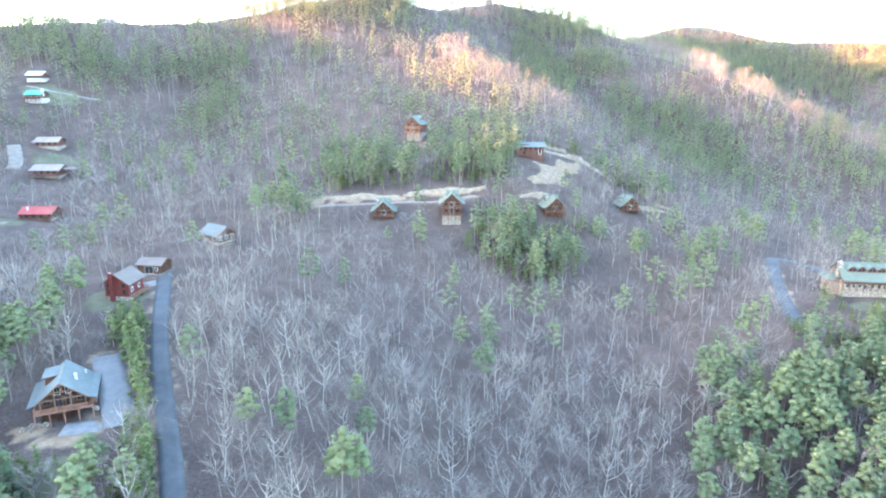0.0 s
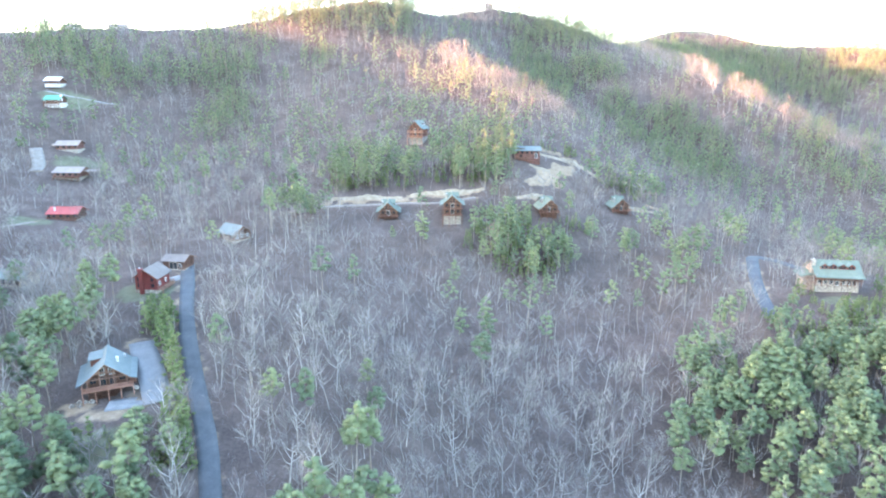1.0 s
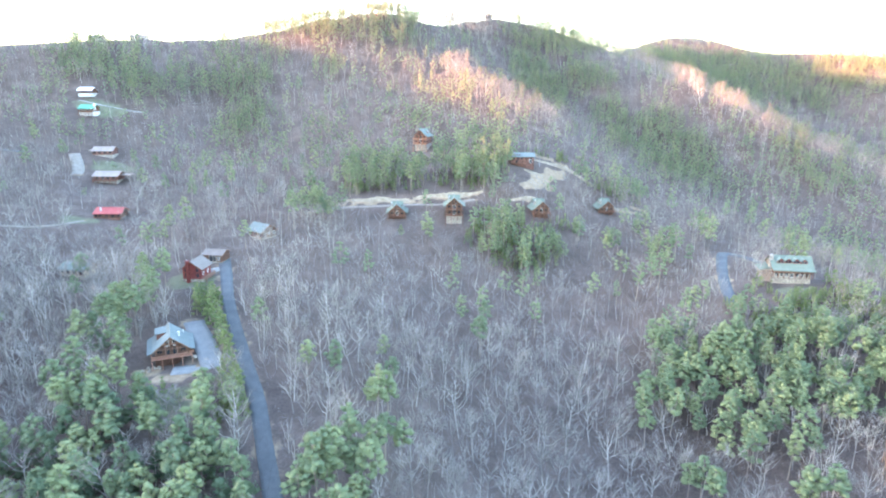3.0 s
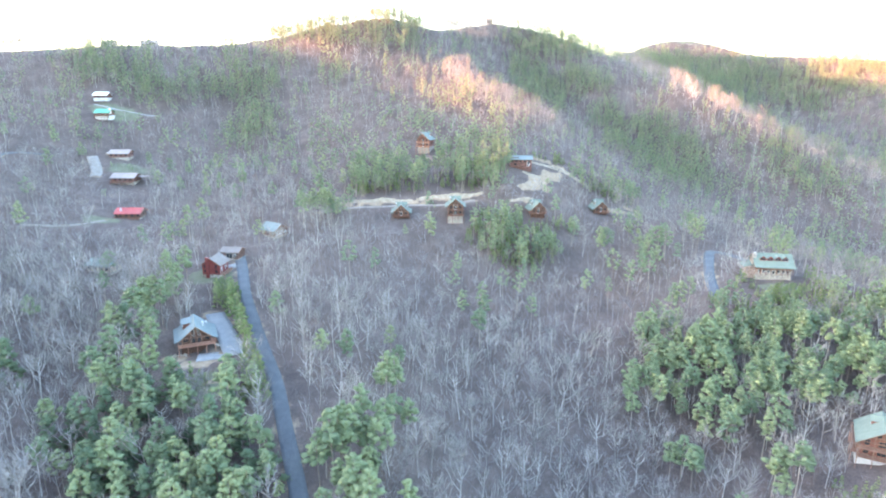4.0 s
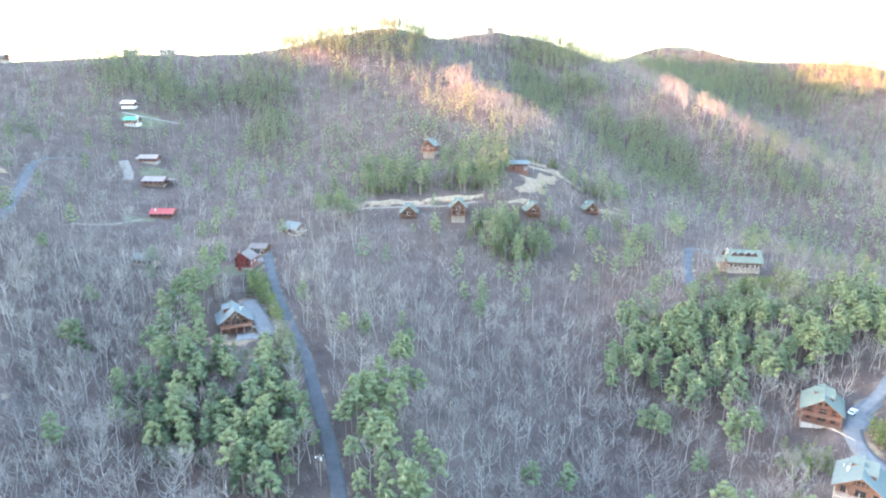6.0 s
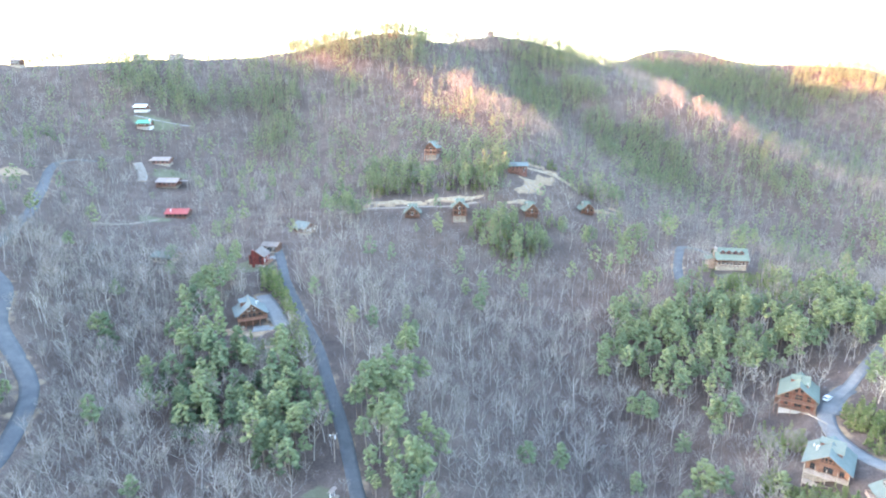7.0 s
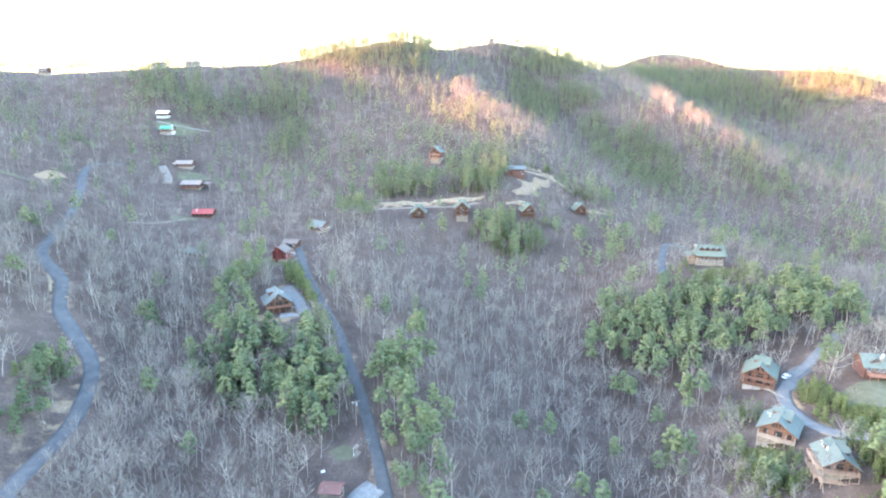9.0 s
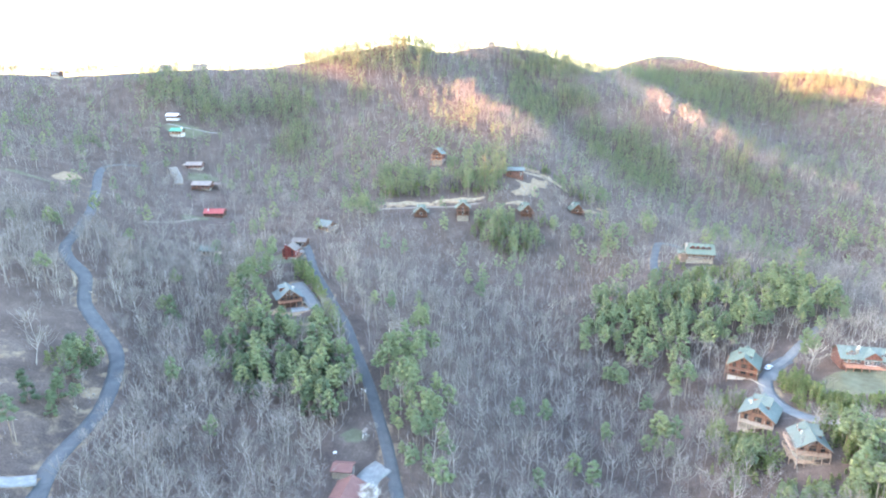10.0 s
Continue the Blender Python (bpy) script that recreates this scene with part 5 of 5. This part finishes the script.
def plant(seed, y0, y1, cell):
    """Jittered sites in a band of the plan, off roads, yards and houses."""
    r = np.random.RandomState(seed)
    gx, gy = np.meshgrid(np.arange(-640, 640, cell), np.arange(y0, y1, cell))
    x = gx.ravel() + r.uniform(-0.48, 0.48, gx.size) * cell
    y = gy.ravel() + r.uniform(-0.48, 0.48, gx.size) * cell
    keep = (np.abs(x + 4) < np.maximum(0.74 * (y + 172), 150)) & (y < skyline(x)) & (y >= y0) & (y < y1)
    x, y = x[keep], y[keep]
    keep = ~inside(x, y, CLEAR)
    x, y = x[keep], y[keep]
    z, edge = land(x, y)
    keep = edge > 1.6
    x, y, z = x[keep], y[keep], z[keep]
    share = np.where(y > 300, 0.2, np.where(y > 185, 0.06, 0.03))
    for px, py, rx, ry, s in PINES:
        share = np.maximum(share, s * (1 - smooth((np.hypot((x - px) / rx, (y - py) / ry) - 0.6) / 0.75)))
    share = share * np.clip(0.88 + 0.42 * waves(x, y, 34, 17), 0.3, 1.0)
    share = np.where((y > skyline(x) - 60) & ((x < -165) | (np.abs(x - 15) < 40)), share * 0.15, share)
    share[inside(x, y, BARE)] = 0.02
    pine = r.uniform(0, 1, len(x)) < share
    stay = ~inside(x, y, OPEN) | pine | (r.uniform(0, 1, len(x)) < 0.3)
    x, y, z, pine, edge = x[stay], y[stay], z[stay], pine[stay], edge[keep][stay]
    n = len(x)
    big = r.uniform(0, 1, n) < 0.74
    size = np.where(pine, r.uniform(0.75, 1.12, n), np.where(big, r.uniform(0.66, 1.02, n), r.uniform(0.38, 0.66, n)))
    size = np.where(y > 315, size * np.where(pine, 0.92, 0.92), size)
    # old trees crown the western hump
    size = np.where((y > skyline(x) - 75) & (x > -175) & (x < 20), size * 1.1, size)
    # yards keep their view down the slope, and verges are kept low
    size = cap_view(x, y, z, size, 19.0)
    size = np.where(edge < np.where((x < -100) & (y < 130), 8.0, 2.6), size * 0.62, size)
    ok = size > 0.2
    x, y, z, size, pine = x[ok], y[ok], z[ok], size[ok], pine[ok]
    n = len(x)
    rows = np.c_[x, y, z, size, r.uniform(0, 6.283, n), np.zeros(n), r.uniform(0, 1, n), r.normal(0, 0.035, n), r.normal(0, 0.035, n)]
    return rows, pine, r


def thicken(seed, y0, y1, cell):
    """A second planting where the pines stand thickest."""
    rows, pine, r = plant(seed, y0, y1, cell)
    rows = rows[pine]
    thick = inside(rows[:, 0], rows[:, 1], [p[:4] for p in PINES if p[4] >= 0.8])
    rows = rows[thick]
    rows[:, 3] *= 0.8
    return rows[::2] if y1 < 400 else rows


def set_trees(name, label, category, group, patterns, rows, mats):
    """Single trees, each a thing with a trunk and a crown."""
    meshes = [(mesh_of("trunk", *tr, mats[0], 0.13 * k), mesh_of("crown", *cr, mats[1], 0.13 * k)) for k, (tr, cr) in enumerate(patterns)]
    for x, y, z, s, turn, k, tone, lx, ly in rows:
        e = new(name)
        e.empty_display_size = 0.5
        e.matrix_world = pose(x, y, z, -math.degrees(ly), math.degrees(lx), math.degrees(turn)) @ Matrix.Scale(s, 4)
        tagged(e, label, category, group)
        for piece, me in zip(("trunk", "crown"), meshes[int(k)]):
            o = new(piece, me)
            o.parent = e


def build_forest():
    near_bare = [bare_tree(k, 7 + k % 3, 6, 5, 0.042, 0.045) for k in range(10)]
    near_pine = [pine_tree(40 + k, 30, 11, 0.5) for k in range(8)]
    mid_bare = [bare_tree(60 + k, 6, 5, 3, 0.055, 0.052, 4, False) for k in range(8)]
    mid_pine = [pine_tree(80 + k, 20, 9, 0.52, 4, bare=(0.38, 0.5), coarse=True) for k in range(6)]
    far_bare = [bare_tree(100 + k, 5, 3, 2, 0.08, 0.08, 3, False) for k in range(8)]
    far_pine = [pine_tree(120 + k, 11, 4, 0.8, 3, bare=(0.26, 0.38), coarse=True) for k in range(6)]

    def pick(rows, r, n):
        rows[:, 5] = r.randint(0, n, len(rows))
        return rows

    for seed, y0, y1, cell, bare, pine_p, word, singles in ((1, -26, 165, 5.15, near_bare, near_pine, "nearer", 300), (2, 165, 315, 5.6, mid_bare, mid_pine, "farther", 0), (3, 315, 960, 5.6, far_bare, far_pine, "distant", 0)):
        rows, pine, r = plant(seed, y0, y1, cell)
        b, p = pick(rows[~pine], r, len(bare)), pick(rows[pine], r, len(pine_p))
        if y1 > 400:
            extra, leafy, r2 = plant(seed + 40, y0, y1, 4.4)
            strip = extra[inside(extra[:, 0], extra[:, 1], BARE) & ~leafy]
            strip[:, 3] *= 1.45
            b = np.vstack([b, pick(strip, r2, len(bare))])
        p = np.vstack([p, pick(thicken(seed + 30, y0, y1, cell * 0.88), r, len(pine_p))])
        if singles:
            # dark hemlocks among the pines of the western hollow
            dark = (p[:, 0] < -42) & (p[:, 1] < 125) & (np.random.RandomState(14).uniform(0, 1, len(p)) < 0.38)
            hem = p[dark]
            p = p[~dark]
            hem[:, 3] *= 1.6
            hemlock = [pine_tree(160 + k, 26, 14, 0.4, 5, True, coarse=True) for k in range(5)]
            set_trees("hemlock", "dark green conical hemlock with drooping boughs", "tree", "hemlocks in the western hollow", hemlock, pick(hem, r, 5), ("bark_pine", "hemlock"))
            # the western hollow is grown thick with bare trees
            infill, leafy, r4 = plant(12, y0, y1, 7.2)
            infill = infill[(infill[:, 0] < -48) & ~leafy & ~inside(infill[:, 0], infill[:, 1], OPEN)]
            b = np.vstack([b, pick(infill, r4, len(bare))])
            b, p = b[b[:, 1].argsort()], p[p[:, 1].argsort()]
            ib, ip = np.abs(b[:, 0] - 10) < 120, np.abs(p[:, 0] - 10) < 150
            sb, sp = np.nonzero(ib)[0][:singles], np.nonzero(ip)[0][:singles]
            set_trees("bare_tree", "leafless grey broadleaf tree on a leaf-strewn slope", "tree", "bare trees in the valley", bare, b[sb], ("bark_pale", "bark_twig"))
            set_trees("pine_tree", "tall green pine with a bare lower trunk", "tree", "pines in the valley", pine_p, p[sp], ("bark_pine", "needles"))
            b, p = np.delete(b, sb, 0), np.delete(p, sp, 0)
        if singles:
            # the same woods go on behind, thinner
            back, leafy, r3 = plant(9, -190, -26, 8.5)
            back = back[~leafy]
            more = pick(back, r3, len(far_bare))
            forest_stuff("bare_trunks", "bare grey tree trunks at the valley's foot", "trunks", [t for t, c in far_bare], more, "bark_pale")
            forest_stuff("bare_crowns", "leafless grey twigs at the valley's foot", "bare forest", [c for t, c in far_bare], more, "bark_twig")
        forest_stuff("bare_trunks", word + " bare grey tree trunks on the slope", "trunks", [t for t, c in bare], b, "bark_pale")
        forest_stuff("bare_crowns", word + " leafless grey twigs of the wooded slope", "bare forest", [c for t, c in bare], b, "bark_twig")
        forest_stuff("pine_trunks", word + " brown pine trunks on the slope", "trunks", [t for t, c in pine_p], p, "bark_pine")
        forest_stuff("pine_crowns", word + " green pine crowns of the wooded slope", "pine forest", [c for t, c in pine_p], p, "needles")
        print(word, len(b), len(p))


def build_skyline():
    """Low trees that stand out against the sky along the western crest."""
    r = np.random.RandomState(61)
    rows = []
    for x, y in spline([(-440, 455), (-398, 467), (-345, 471), (-318, 488), (-284, 499), (-252, 517), (-218, 536), (-197, 537), (-150, 560)], 4.0):
        if r.uniform() < 0.7:
            rows.append((x + r.uniform(-3, 3), y + r.uniform(-5, 6), r.uniform(0.4, 0.8) if x < -300 else r.uniform(0.25, 0.45)))
    rows = np.array(rows)
    rows = rows[~inside(rows[:, 0], rows[:, 1], CLEAR)]
    z, n = land(rows[:, 0], rows[:, 1])[0], len(rows)
    rows = np.c_[rows[:, :2], z, rows[:, 2], r.uniform(0, 6.283, n), r.randint(0, 4, n), r.uniform(0, 1, n), np.zeros(n), np.zeros(n)]
    patterns = [bare_tree(180 + k, 7, 6, 7, 0.2, 0.19, 4, False) for k in range(4)]
    forest_stuff("skyline_trunks", "bare trunks along the western skyline", "trunks", [t for t, c in patterns], rows, "bark_pale")
    forest_stuff("skyline_crowns", "thick leafless crowns along the western skyline", "bare forest", [c for t, c in patterns], rows, "bark_twig")


def brush(seed):
    """Low leafless saplings and brush."""
    c = Grow(seed)
    r = c.r
    for _ in range(5):
        a, l = r.uniform(0, 6.28), r.uniform(1.6, 3.6)
        p = np.array([r.uniform(-1, 1), r.uniform(-1, 1), -0.2])
        q = p + np.array([math.cos(a) * l * 0.25, math.sin(a) * l * 0.25, l])
        c.spike(p, q, 0.035)
        for _ in range(4):
            m = p + (q - p) * r.uniform(0.3, 0.95)
            b, k = r.uniform(0, 6.28), r.uniform(0.5, 1.4)
            c.spike(m, m + np.array([math.cos(b) * k * 0.6, math.sin(b) * k * 0.6, k * 0.6]), 0.035)
    return c.arrays()


def build_brush():
    for seed, y0, y1, cell in ((21, -26, 165, 4.6), (22, 165, 360, 6.0)):
        rows, pine, r = plant(seed, y0, y1, cell)
        rows[:, 5] = r.randint(0, 5, len(rows))
        forest_stuff("brush", "leafless brown saplings and brush under the trees", "brush", [brush(200 + k) for k in range(5)], rows, "bark_twig")


def build_young():
    """Young pines and evergreen shrubs along verges and banks."""
    r = np.random.RandomState(77)
    pattern = [pine_tree(300 + k, 14, 9, 0.5, 4, True, coarse=True) for k in range(5)]
    hedge = spline([(-84, 162), (-79, 152), (-74, 140), (-67.5, 128), (-61, 116), (-55, 104), (-50, 94)], 2.3)
    rows = []
    for x, y in hedge:
        for k in range(4):
            rows.append((x - 4.0 + 1.8 * k + r.uniform(-0.8, 0.8), y + r.uniform(-1, 1), r.uniform(0.6, 0.95)))
    for px, py, rx, ry, n in ((137, 78, 5, 13, 90), (140, 60, 6, 6, 56), (147, 55, 12, 4, 60), (160, 53, 9, 4, 20), (104, 43, 8, 12, 80), (116, 18, 18, 8, 100), (133, 28, 8, 9, 60), (97, 54, 6, 10, 36), (128, 62, 5, 10, 30), (108, 78, 8, 8, 26), (128, 40, 5, 9, 22), (94, 36, 8, 8, 22), (112, 12, 20, 5, 30), (112, 184, 5, 5, 16), (20, 296, 18, 12, 50), (-40, 290, 16, 10, 40), (96, 310, 16, 7, 40), (110, 76, 5, 5, 8), (-73, 103, 8, 3, 8), (127, 196, 7, 5, 14), (150, 192, 12, 4, 22), (150, 176, 34, 13, 210), (120, 168, 14, 10, 40), (160, 199, 6, 6, 12), (110, 84, 6, 8, 10), (128, 44, 3, 3, 4), (31, 238, 23, 17, 150), (16, 258, 6, 5, 6), (-34, 279, 22, 4, 20), (8, 282, 14, 5, 14), (-10, 293, 40, 10, 30), (62, 330, 14, 4, 16), (58, 254, 10, 6, 10), (-146, 58, 5, 12, 16), (-56, 96, 4, 3, 6)):
        for _ in range(n):
            a, q = r.uniform(0, 6.283), math.sqrt(r.uniform(0, 1))
            rows.append((px + rx * q * math.cos(a), py + ry * q * math.sin(a), r.uniform(0.35, 0.75)))
    rows = np.array(rows)
    z, edge = land(rows[:, 0], rows[:, 1])
    ok = (edge > 0.9) & ~inside(rows[:, 0], rows[:, 1], [(-80, 123, 9.5, 9), (124.5, 99, 8.5, 8.5), (113, 60, 9, 9), (117.5, 36, 8, 8.5)])
    rows, z = rows[ok], z[ok]
    rows[:, 2] = np.maximum(0.28, cap_view(rows[:, 0], rows[:, 1], z, rows[:, 2], 10.0))
    n = len(rows)
    rows = np.c_[rows[:, :2], z, rows[:, 2], r.uniform(0, 6.283, n), r.randint(0, 5, n), r.uniform(0, 1, n), r.normal(0, 0.03, n), r.normal(0, 0.03, n)]
    rows = rows[rows[:, 1].argsort()]
    set_trees("young_pine", "bushy bright green young pine on a verge", "tree", "young pines", pattern, rows[:300], ("bark_pine", "shrub"))
    forest_stuff("young_pine_stems", "thin stems of farther young pines", "trunks", [t for t, c in pattern], rows[300:], "bark_pine")
    forest_stuff("young_pine_crowns", "bushy green crowns of farther young pines", "young pines", [c for t, c in pattern], rows[300:], "shrub")


build_forest()
build_skyline()
build_brush()
build_young()

# ---- small things ----


def build_car(x, y, turn):
    z = gz(x, y) + 0.28
    e = thing("car", x, y, z, turn, "white estate car parked on the asphalt drive", "car")
    side = [(-2.25, 0.35), (-2.3, 0.75), (-2.0, 0.98), (-1.55, 1.48), (0.55, 1.52), (1.15, 1.02), (2.15, 0.88), (2.3, 0.55), (2.2, 0.32)]
    bm = prism([(u, -0.9, v) for u, v in side], (0, 1.8, 0))
    bmesh.ops.bevel(bm, geom=list(bm.edges), offset=0.05, segments=2, affect="EDGES", profile=0.6)
    part("body", bm, "car_paint", e)
    glass = [(-1.62, 1.04), (-1.4, 1.40), (0.5, 1.43), (0.95, 1.04)]
    for yy in (-0.915, 0.895):
        part("side_window", prism([(u, yy, v) for u, v in glass], (0, 0.02, 0)), "glass", e)
    part("windscreen", prism([(0.62, -0.78, 1.47), (1.12, -0.78, 1.06), (1.16, -0.78, 1.08), (0.66, -0.78, 1.49)], (0, 1.56, 0)), "glass", e)
    part("rear_window", prism([(-1.98, -0.76, 1.02), (-1.62, -0.76, 1.44), (-1.66, -0.76, 1.46), (-2.02, -0.76, 1.04)], (0, 1.52, 0)), "glass", e)
    for u in (-1.4, 1.4):
        for v in (-0.86, 0.86):
            w = part("wheel", tube(bmesh.new(), (u, v - 0.11, 0.33), (u, v + 0.11, 0.33), 0.33, 0.33, 16), "rubber", e)
            part("rim", tube(bmesh.new(), (u, v - 0.125, 0.33), (u, v + 0.125, 0.33), 0.2, 0.2, 12), "steel", w)
    for v in (-0.62, 0.62):
        part("headlight", boxes((2.2, v - 0.2, 0.62, 2.29, v + 0.2, 0.78)), "glass", e)


def wire(name, a, b, sag, label):
    """A cable that hangs between two points."""
    c = bpy.data.curves.new(name, "CURVE")
    c.dimensions, c.bevel_depth, c.bevel_resolution = "3D", 0.022, 1
    s = c.splines.new("POLY")
    s.points.add(16)
    for i in range(17):
        t = i / 16
        p = Vector(a).lerp(Vector(b), t)
        s.points[i].co = (p.x, p.y, p.z - sag * 4 * t * (1 - t), 1)
    c.materials.append(MAT["rubber"])
    me = bpy.data.meshes.new_from_object(new("cable_path", c))
    bpy.data.objects.remove(bpy.data.objects["cable_path"])
    me.name = name
    return tagged(new(name, me), label, "cable")


def build_pole(x, y, height, label, lamp=True):
    z = gz(x, y)
    e = thing("utility_pole", x, y, z, 15, label, "utility pole", "utility poles")
    part("pole", tube(bmesh.new(), (0, 0, -0.6), (0, 0, height), 0.17, 0.11, 10), "pole_wood", e)
    part("crossarm", boxes((-1.1, -0.06, height - 0.75, 1.1, 0.06, height - 0.6)), "pole_wood", e)
    for u in (-1.0, 0.0, 1.0):
        part("insulator", tube(bmesh.new(), (u, 0, height - 0.6), (u, 0, height - 0.4), 0.06, 0.04, 8), "trim", e)
    if lamp:
        t = part("transformer", tube(bmesh.new(), (0.36, 0, height - 2.1), (0.36, 0, height - 1.2), 0.24, 0.24, 12), "steel", e)
        part("lid", tube(bmesh.new(), (0.36, 0, height - 1.2), (0.36, 0, height - 1.1), 0.26, 0.2, 12), "steel", t)
        arm = part("lamp_arm", tube(bmesh.new(), (0, 0, height - 0.9), (-1.0, -0.8, height - 0.3), 0.04, 0.04, 6), "steel", e)
        part("lamp_head", boxes((-1.25, -1.05, height - 0.45, -0.9, -0.7, height - 0.25)), "trim", arm)
    return Vector((x, y, z + height - 0.45))


def build_board(x, y, turn):
    """The roofed mail and notice stand beside the lane."""
    e = thing("mailbox_stand", x, y, gz(x, y), turn, "small pale roofed mailbox stand on a gravel pad", "mailbox stand")
    for u in (-1.1, 1.1):
        part("post", boxes((u - 0.09, -0.09, -0.4, u + 0.09, 0.09, 2.3)), "trim", e)
    part("header", boxes((-1.2, -0.12, 1.95, 1.2, 0.12, 2.15)), "deck_grey", e)
    part("shelf", boxes((-1.05, -0.3, 0.85, 1.05, 0.3, 0.95)), "deck_grey", e)
    for k in range(4):
        u = -0.75 + 0.5 * k
        b = part("mailbox", boxes((u - 0.17, -0.26, 0.955, u + 0.17, 0.26, 1.35)), "rubber", e)
        part("flap", boxes((u - 0.15, -0.28, 0.98, u + 0.15, -0.262, 1.3)), "steel", b)
    for s in (-1, 1):
        part("roof_slope", prism([(-1.5, 0, 2.75), (-1.5, s * 0.75, 2.25), (-1.5, s * 0.75, 2.32), (-1.5, 0, 2.82)], (3.0, 0, 0)), "roof_tan", e)
    part("pad", boxes((-1.8, -1.2, -0.5, 1.8, 1.2, 0.04)), "earth", e)


def build_blossom(x, y):
    e = thing("blossom_tree", x, y, gz(x, y), 0, "small tree in full white blossom beside the gravel lot", "tree")
    g, c = Grow(7), Grow(8)
    r = g.r
    g.limb((0, 0, -0.5), (0.1, 0, 2.0), 0.16, 0.12, 6)
    for k in range(14):
        a, l = 2.4 * k, r.uniform(1.6, 2.9)
        tip = np.array([math.cos(a) * l, math.sin(a) * l, r.uniform(3.0, 5.8)])
        g.limb((0.1, 0, 2.0), tip, 0.07, 0.02)
        for _ in range(110):
            o = np.array([r.gauss(0, 0.62), r.gauss(0, 0.62), r.gauss(0, 0.55)])
            c.leaf(tip + o, 0.26, o + np.array([0, 0, 0.4]))
    for name, arr, mat in (("trunk", g.arrays(), "bark_pine"), ("crown", c.arrays(), "blossom")):
        o = new(name, mesh_of(name, *arr, mat, 0.5))
        o.parent = e


def build_snag(x, y):
    """The big pale leafless tree beside the drive."""
    (tv, tf), (cv, cf) = bare_tree(411, 9, 5, 4, 0.05, 0.03, 7)
    e = thing("pale_tree", x, y, gz(x, y), 40, "large pale leafless tree beside the asphalt drive", "tree")
    for name, va, fa in (("trunk", tv, tf), ("crown", cv, cf)):
        o = new(name, mesh_of(name, va * np.array([1.25, 1.25, 1.0]), fa, "bark_white", 0.5))
        o.parent = e


def build_rocks(spots):
    """Pale boulders set along the cabin's terrace."""
    r = random.Random(5)
    for x, y, n in spots:
        for _ in range(n):
            px, py, s = x + r.uniform(-2.4, 2.4), y + r.uniform(-1.4, 1.4), r.uniform(0.35, 0.9)
            bm = bmesh.new()
            bmesh.ops.create_icosphere(bm, subdivisions=2, radius=s)
            for v in bm.verts:
                v.co *= 0.75 + 0.4 * noise.noise(v.co * 1.7 + Vector((px, py, 0)))
                v.co.z *= 0.7
            me = bpy.data.meshes.new("boulder")
            bm.to_mesh(me)
            bm.free()
            me.materials.append(MAT["stone"])
            o = tagged(new("boulder", me), "pale rounded boulder edging a terrace", "boulder", "boulders along terraces")
            o.location = (px, py, gz(px, py) + 0.15 * s)


def build_log(x, y, turn, length):
    """A fallen pale trunk with a broken end and a few stubs."""
    e = thing("fallen_log", x, y, gz(x, y) + 0.3, turn, "fallen grey dead trunk lying among the trees", "log", "fallen trunks")
    e.rotation_euler.rotate_axis("Y", math.atan2(gz(x, y) - gz(x + length * math.cos(radians(turn)), y + length * math.sin(radians(turn))), length))
    bm = tube(bmesh.new(), (0, 0, 0), (length * 0.6, 0.1, 0), 0.24, 0.18, 8)
    tube(bm, (length * 0.6, 0.1, 0), (length, -0.1, 0.05), 0.18, 0.07, 8)
    part("trunk", bm, "pole_wood", e)
    for k in range(4):
        u = length * (0.35 + 0.15 * k)
        part("stub", tube(bmesh.new(), (u, 0, 0.05), (u + 0.5, 0.7 - 0.45 * k, 0.7), 0.06, 0.03, 5), "pole_wood", e)


def build_small():
    for x, y, turn, length in ((101, 64, 70, 9), (88, 40, 120, 8)):
        build_log(x, y, turn, length)
    build_car(135.6, 100.0, 38)
    a = build_pole(-35.5, 50.5, 9.5, "wooden utility pole with a street lamp beside the lane")
    b = build_pole(-45, 88 + 30, 9.5, "wooden utility pole at the edge of the trees", False)
    c = build_pole(-20, -2, 9.5, "wooden utility pole at the lane's foot", False)
    wire("cable", a, c, 1.2, "thin dark cable slung between utility poles")
    wire("cable", a, b, 1.6, "thin dark cable slung between utility poles")
    d = build_pole(-133, 8, 9.0, "weathered utility pole on the bank above the lane", False)
    f = build_pole(-139, 62, 9.0, "weathered utility pole on the bank above the lane", False)
    wire("cable", d, f, 1.4, "thin dark cable slung between utility poles")
    build_board(-34.0, 37.5, 70)
    build_blossom(-29.0, 9.5)
    build_rocks([(-84, 116, 9), (-71.5, 118.5, 9), (-66, 104, 8), (142, 193, 8), (-89, 168, 6), (-131, 44, 6), (-130.5, 34, 3), (-163, 104, 3)])
    build_snag(148.5, 92.5)
    e = thing("propane_tank", -43.0, 30, gz(-43.0, 30), 20, "white propane tank on short legs at the lawn's edge", "gas tank")
    part("tank", tube(bmesh.new(), (-0.6, 0, 0.65), (0.6, 0, 0.65), 0.36, 0.36, 16), "trim", e)
    for u in (-0.4, 0.4):
        part("leg", boxes((u - 0.08, -0.35, -0.2, u + 0.08, 0.35, 0.4)), "concrete", e)
    part("valve_cover", tube(bmesh.new(), (0, 0, 0.98), (0, 0, 1.2), 0.14, 0.12, 10), "trim", e)
    e = thing("retaining_wall", 125.2, 89.5, gz(125.2, 89.5) - 0.4, -68, "low grey retaining wall between drive and cabin", "retaining wall")
    part("wall", boxes((-5.0, -0.2, -2.5, 5.0, 0.2, 0.7)), "block", e)
    part("coping", boxes((-5.1, -0.28, 0.704, 5.1, 0.28, 0.85)), "block", e)


build_small()
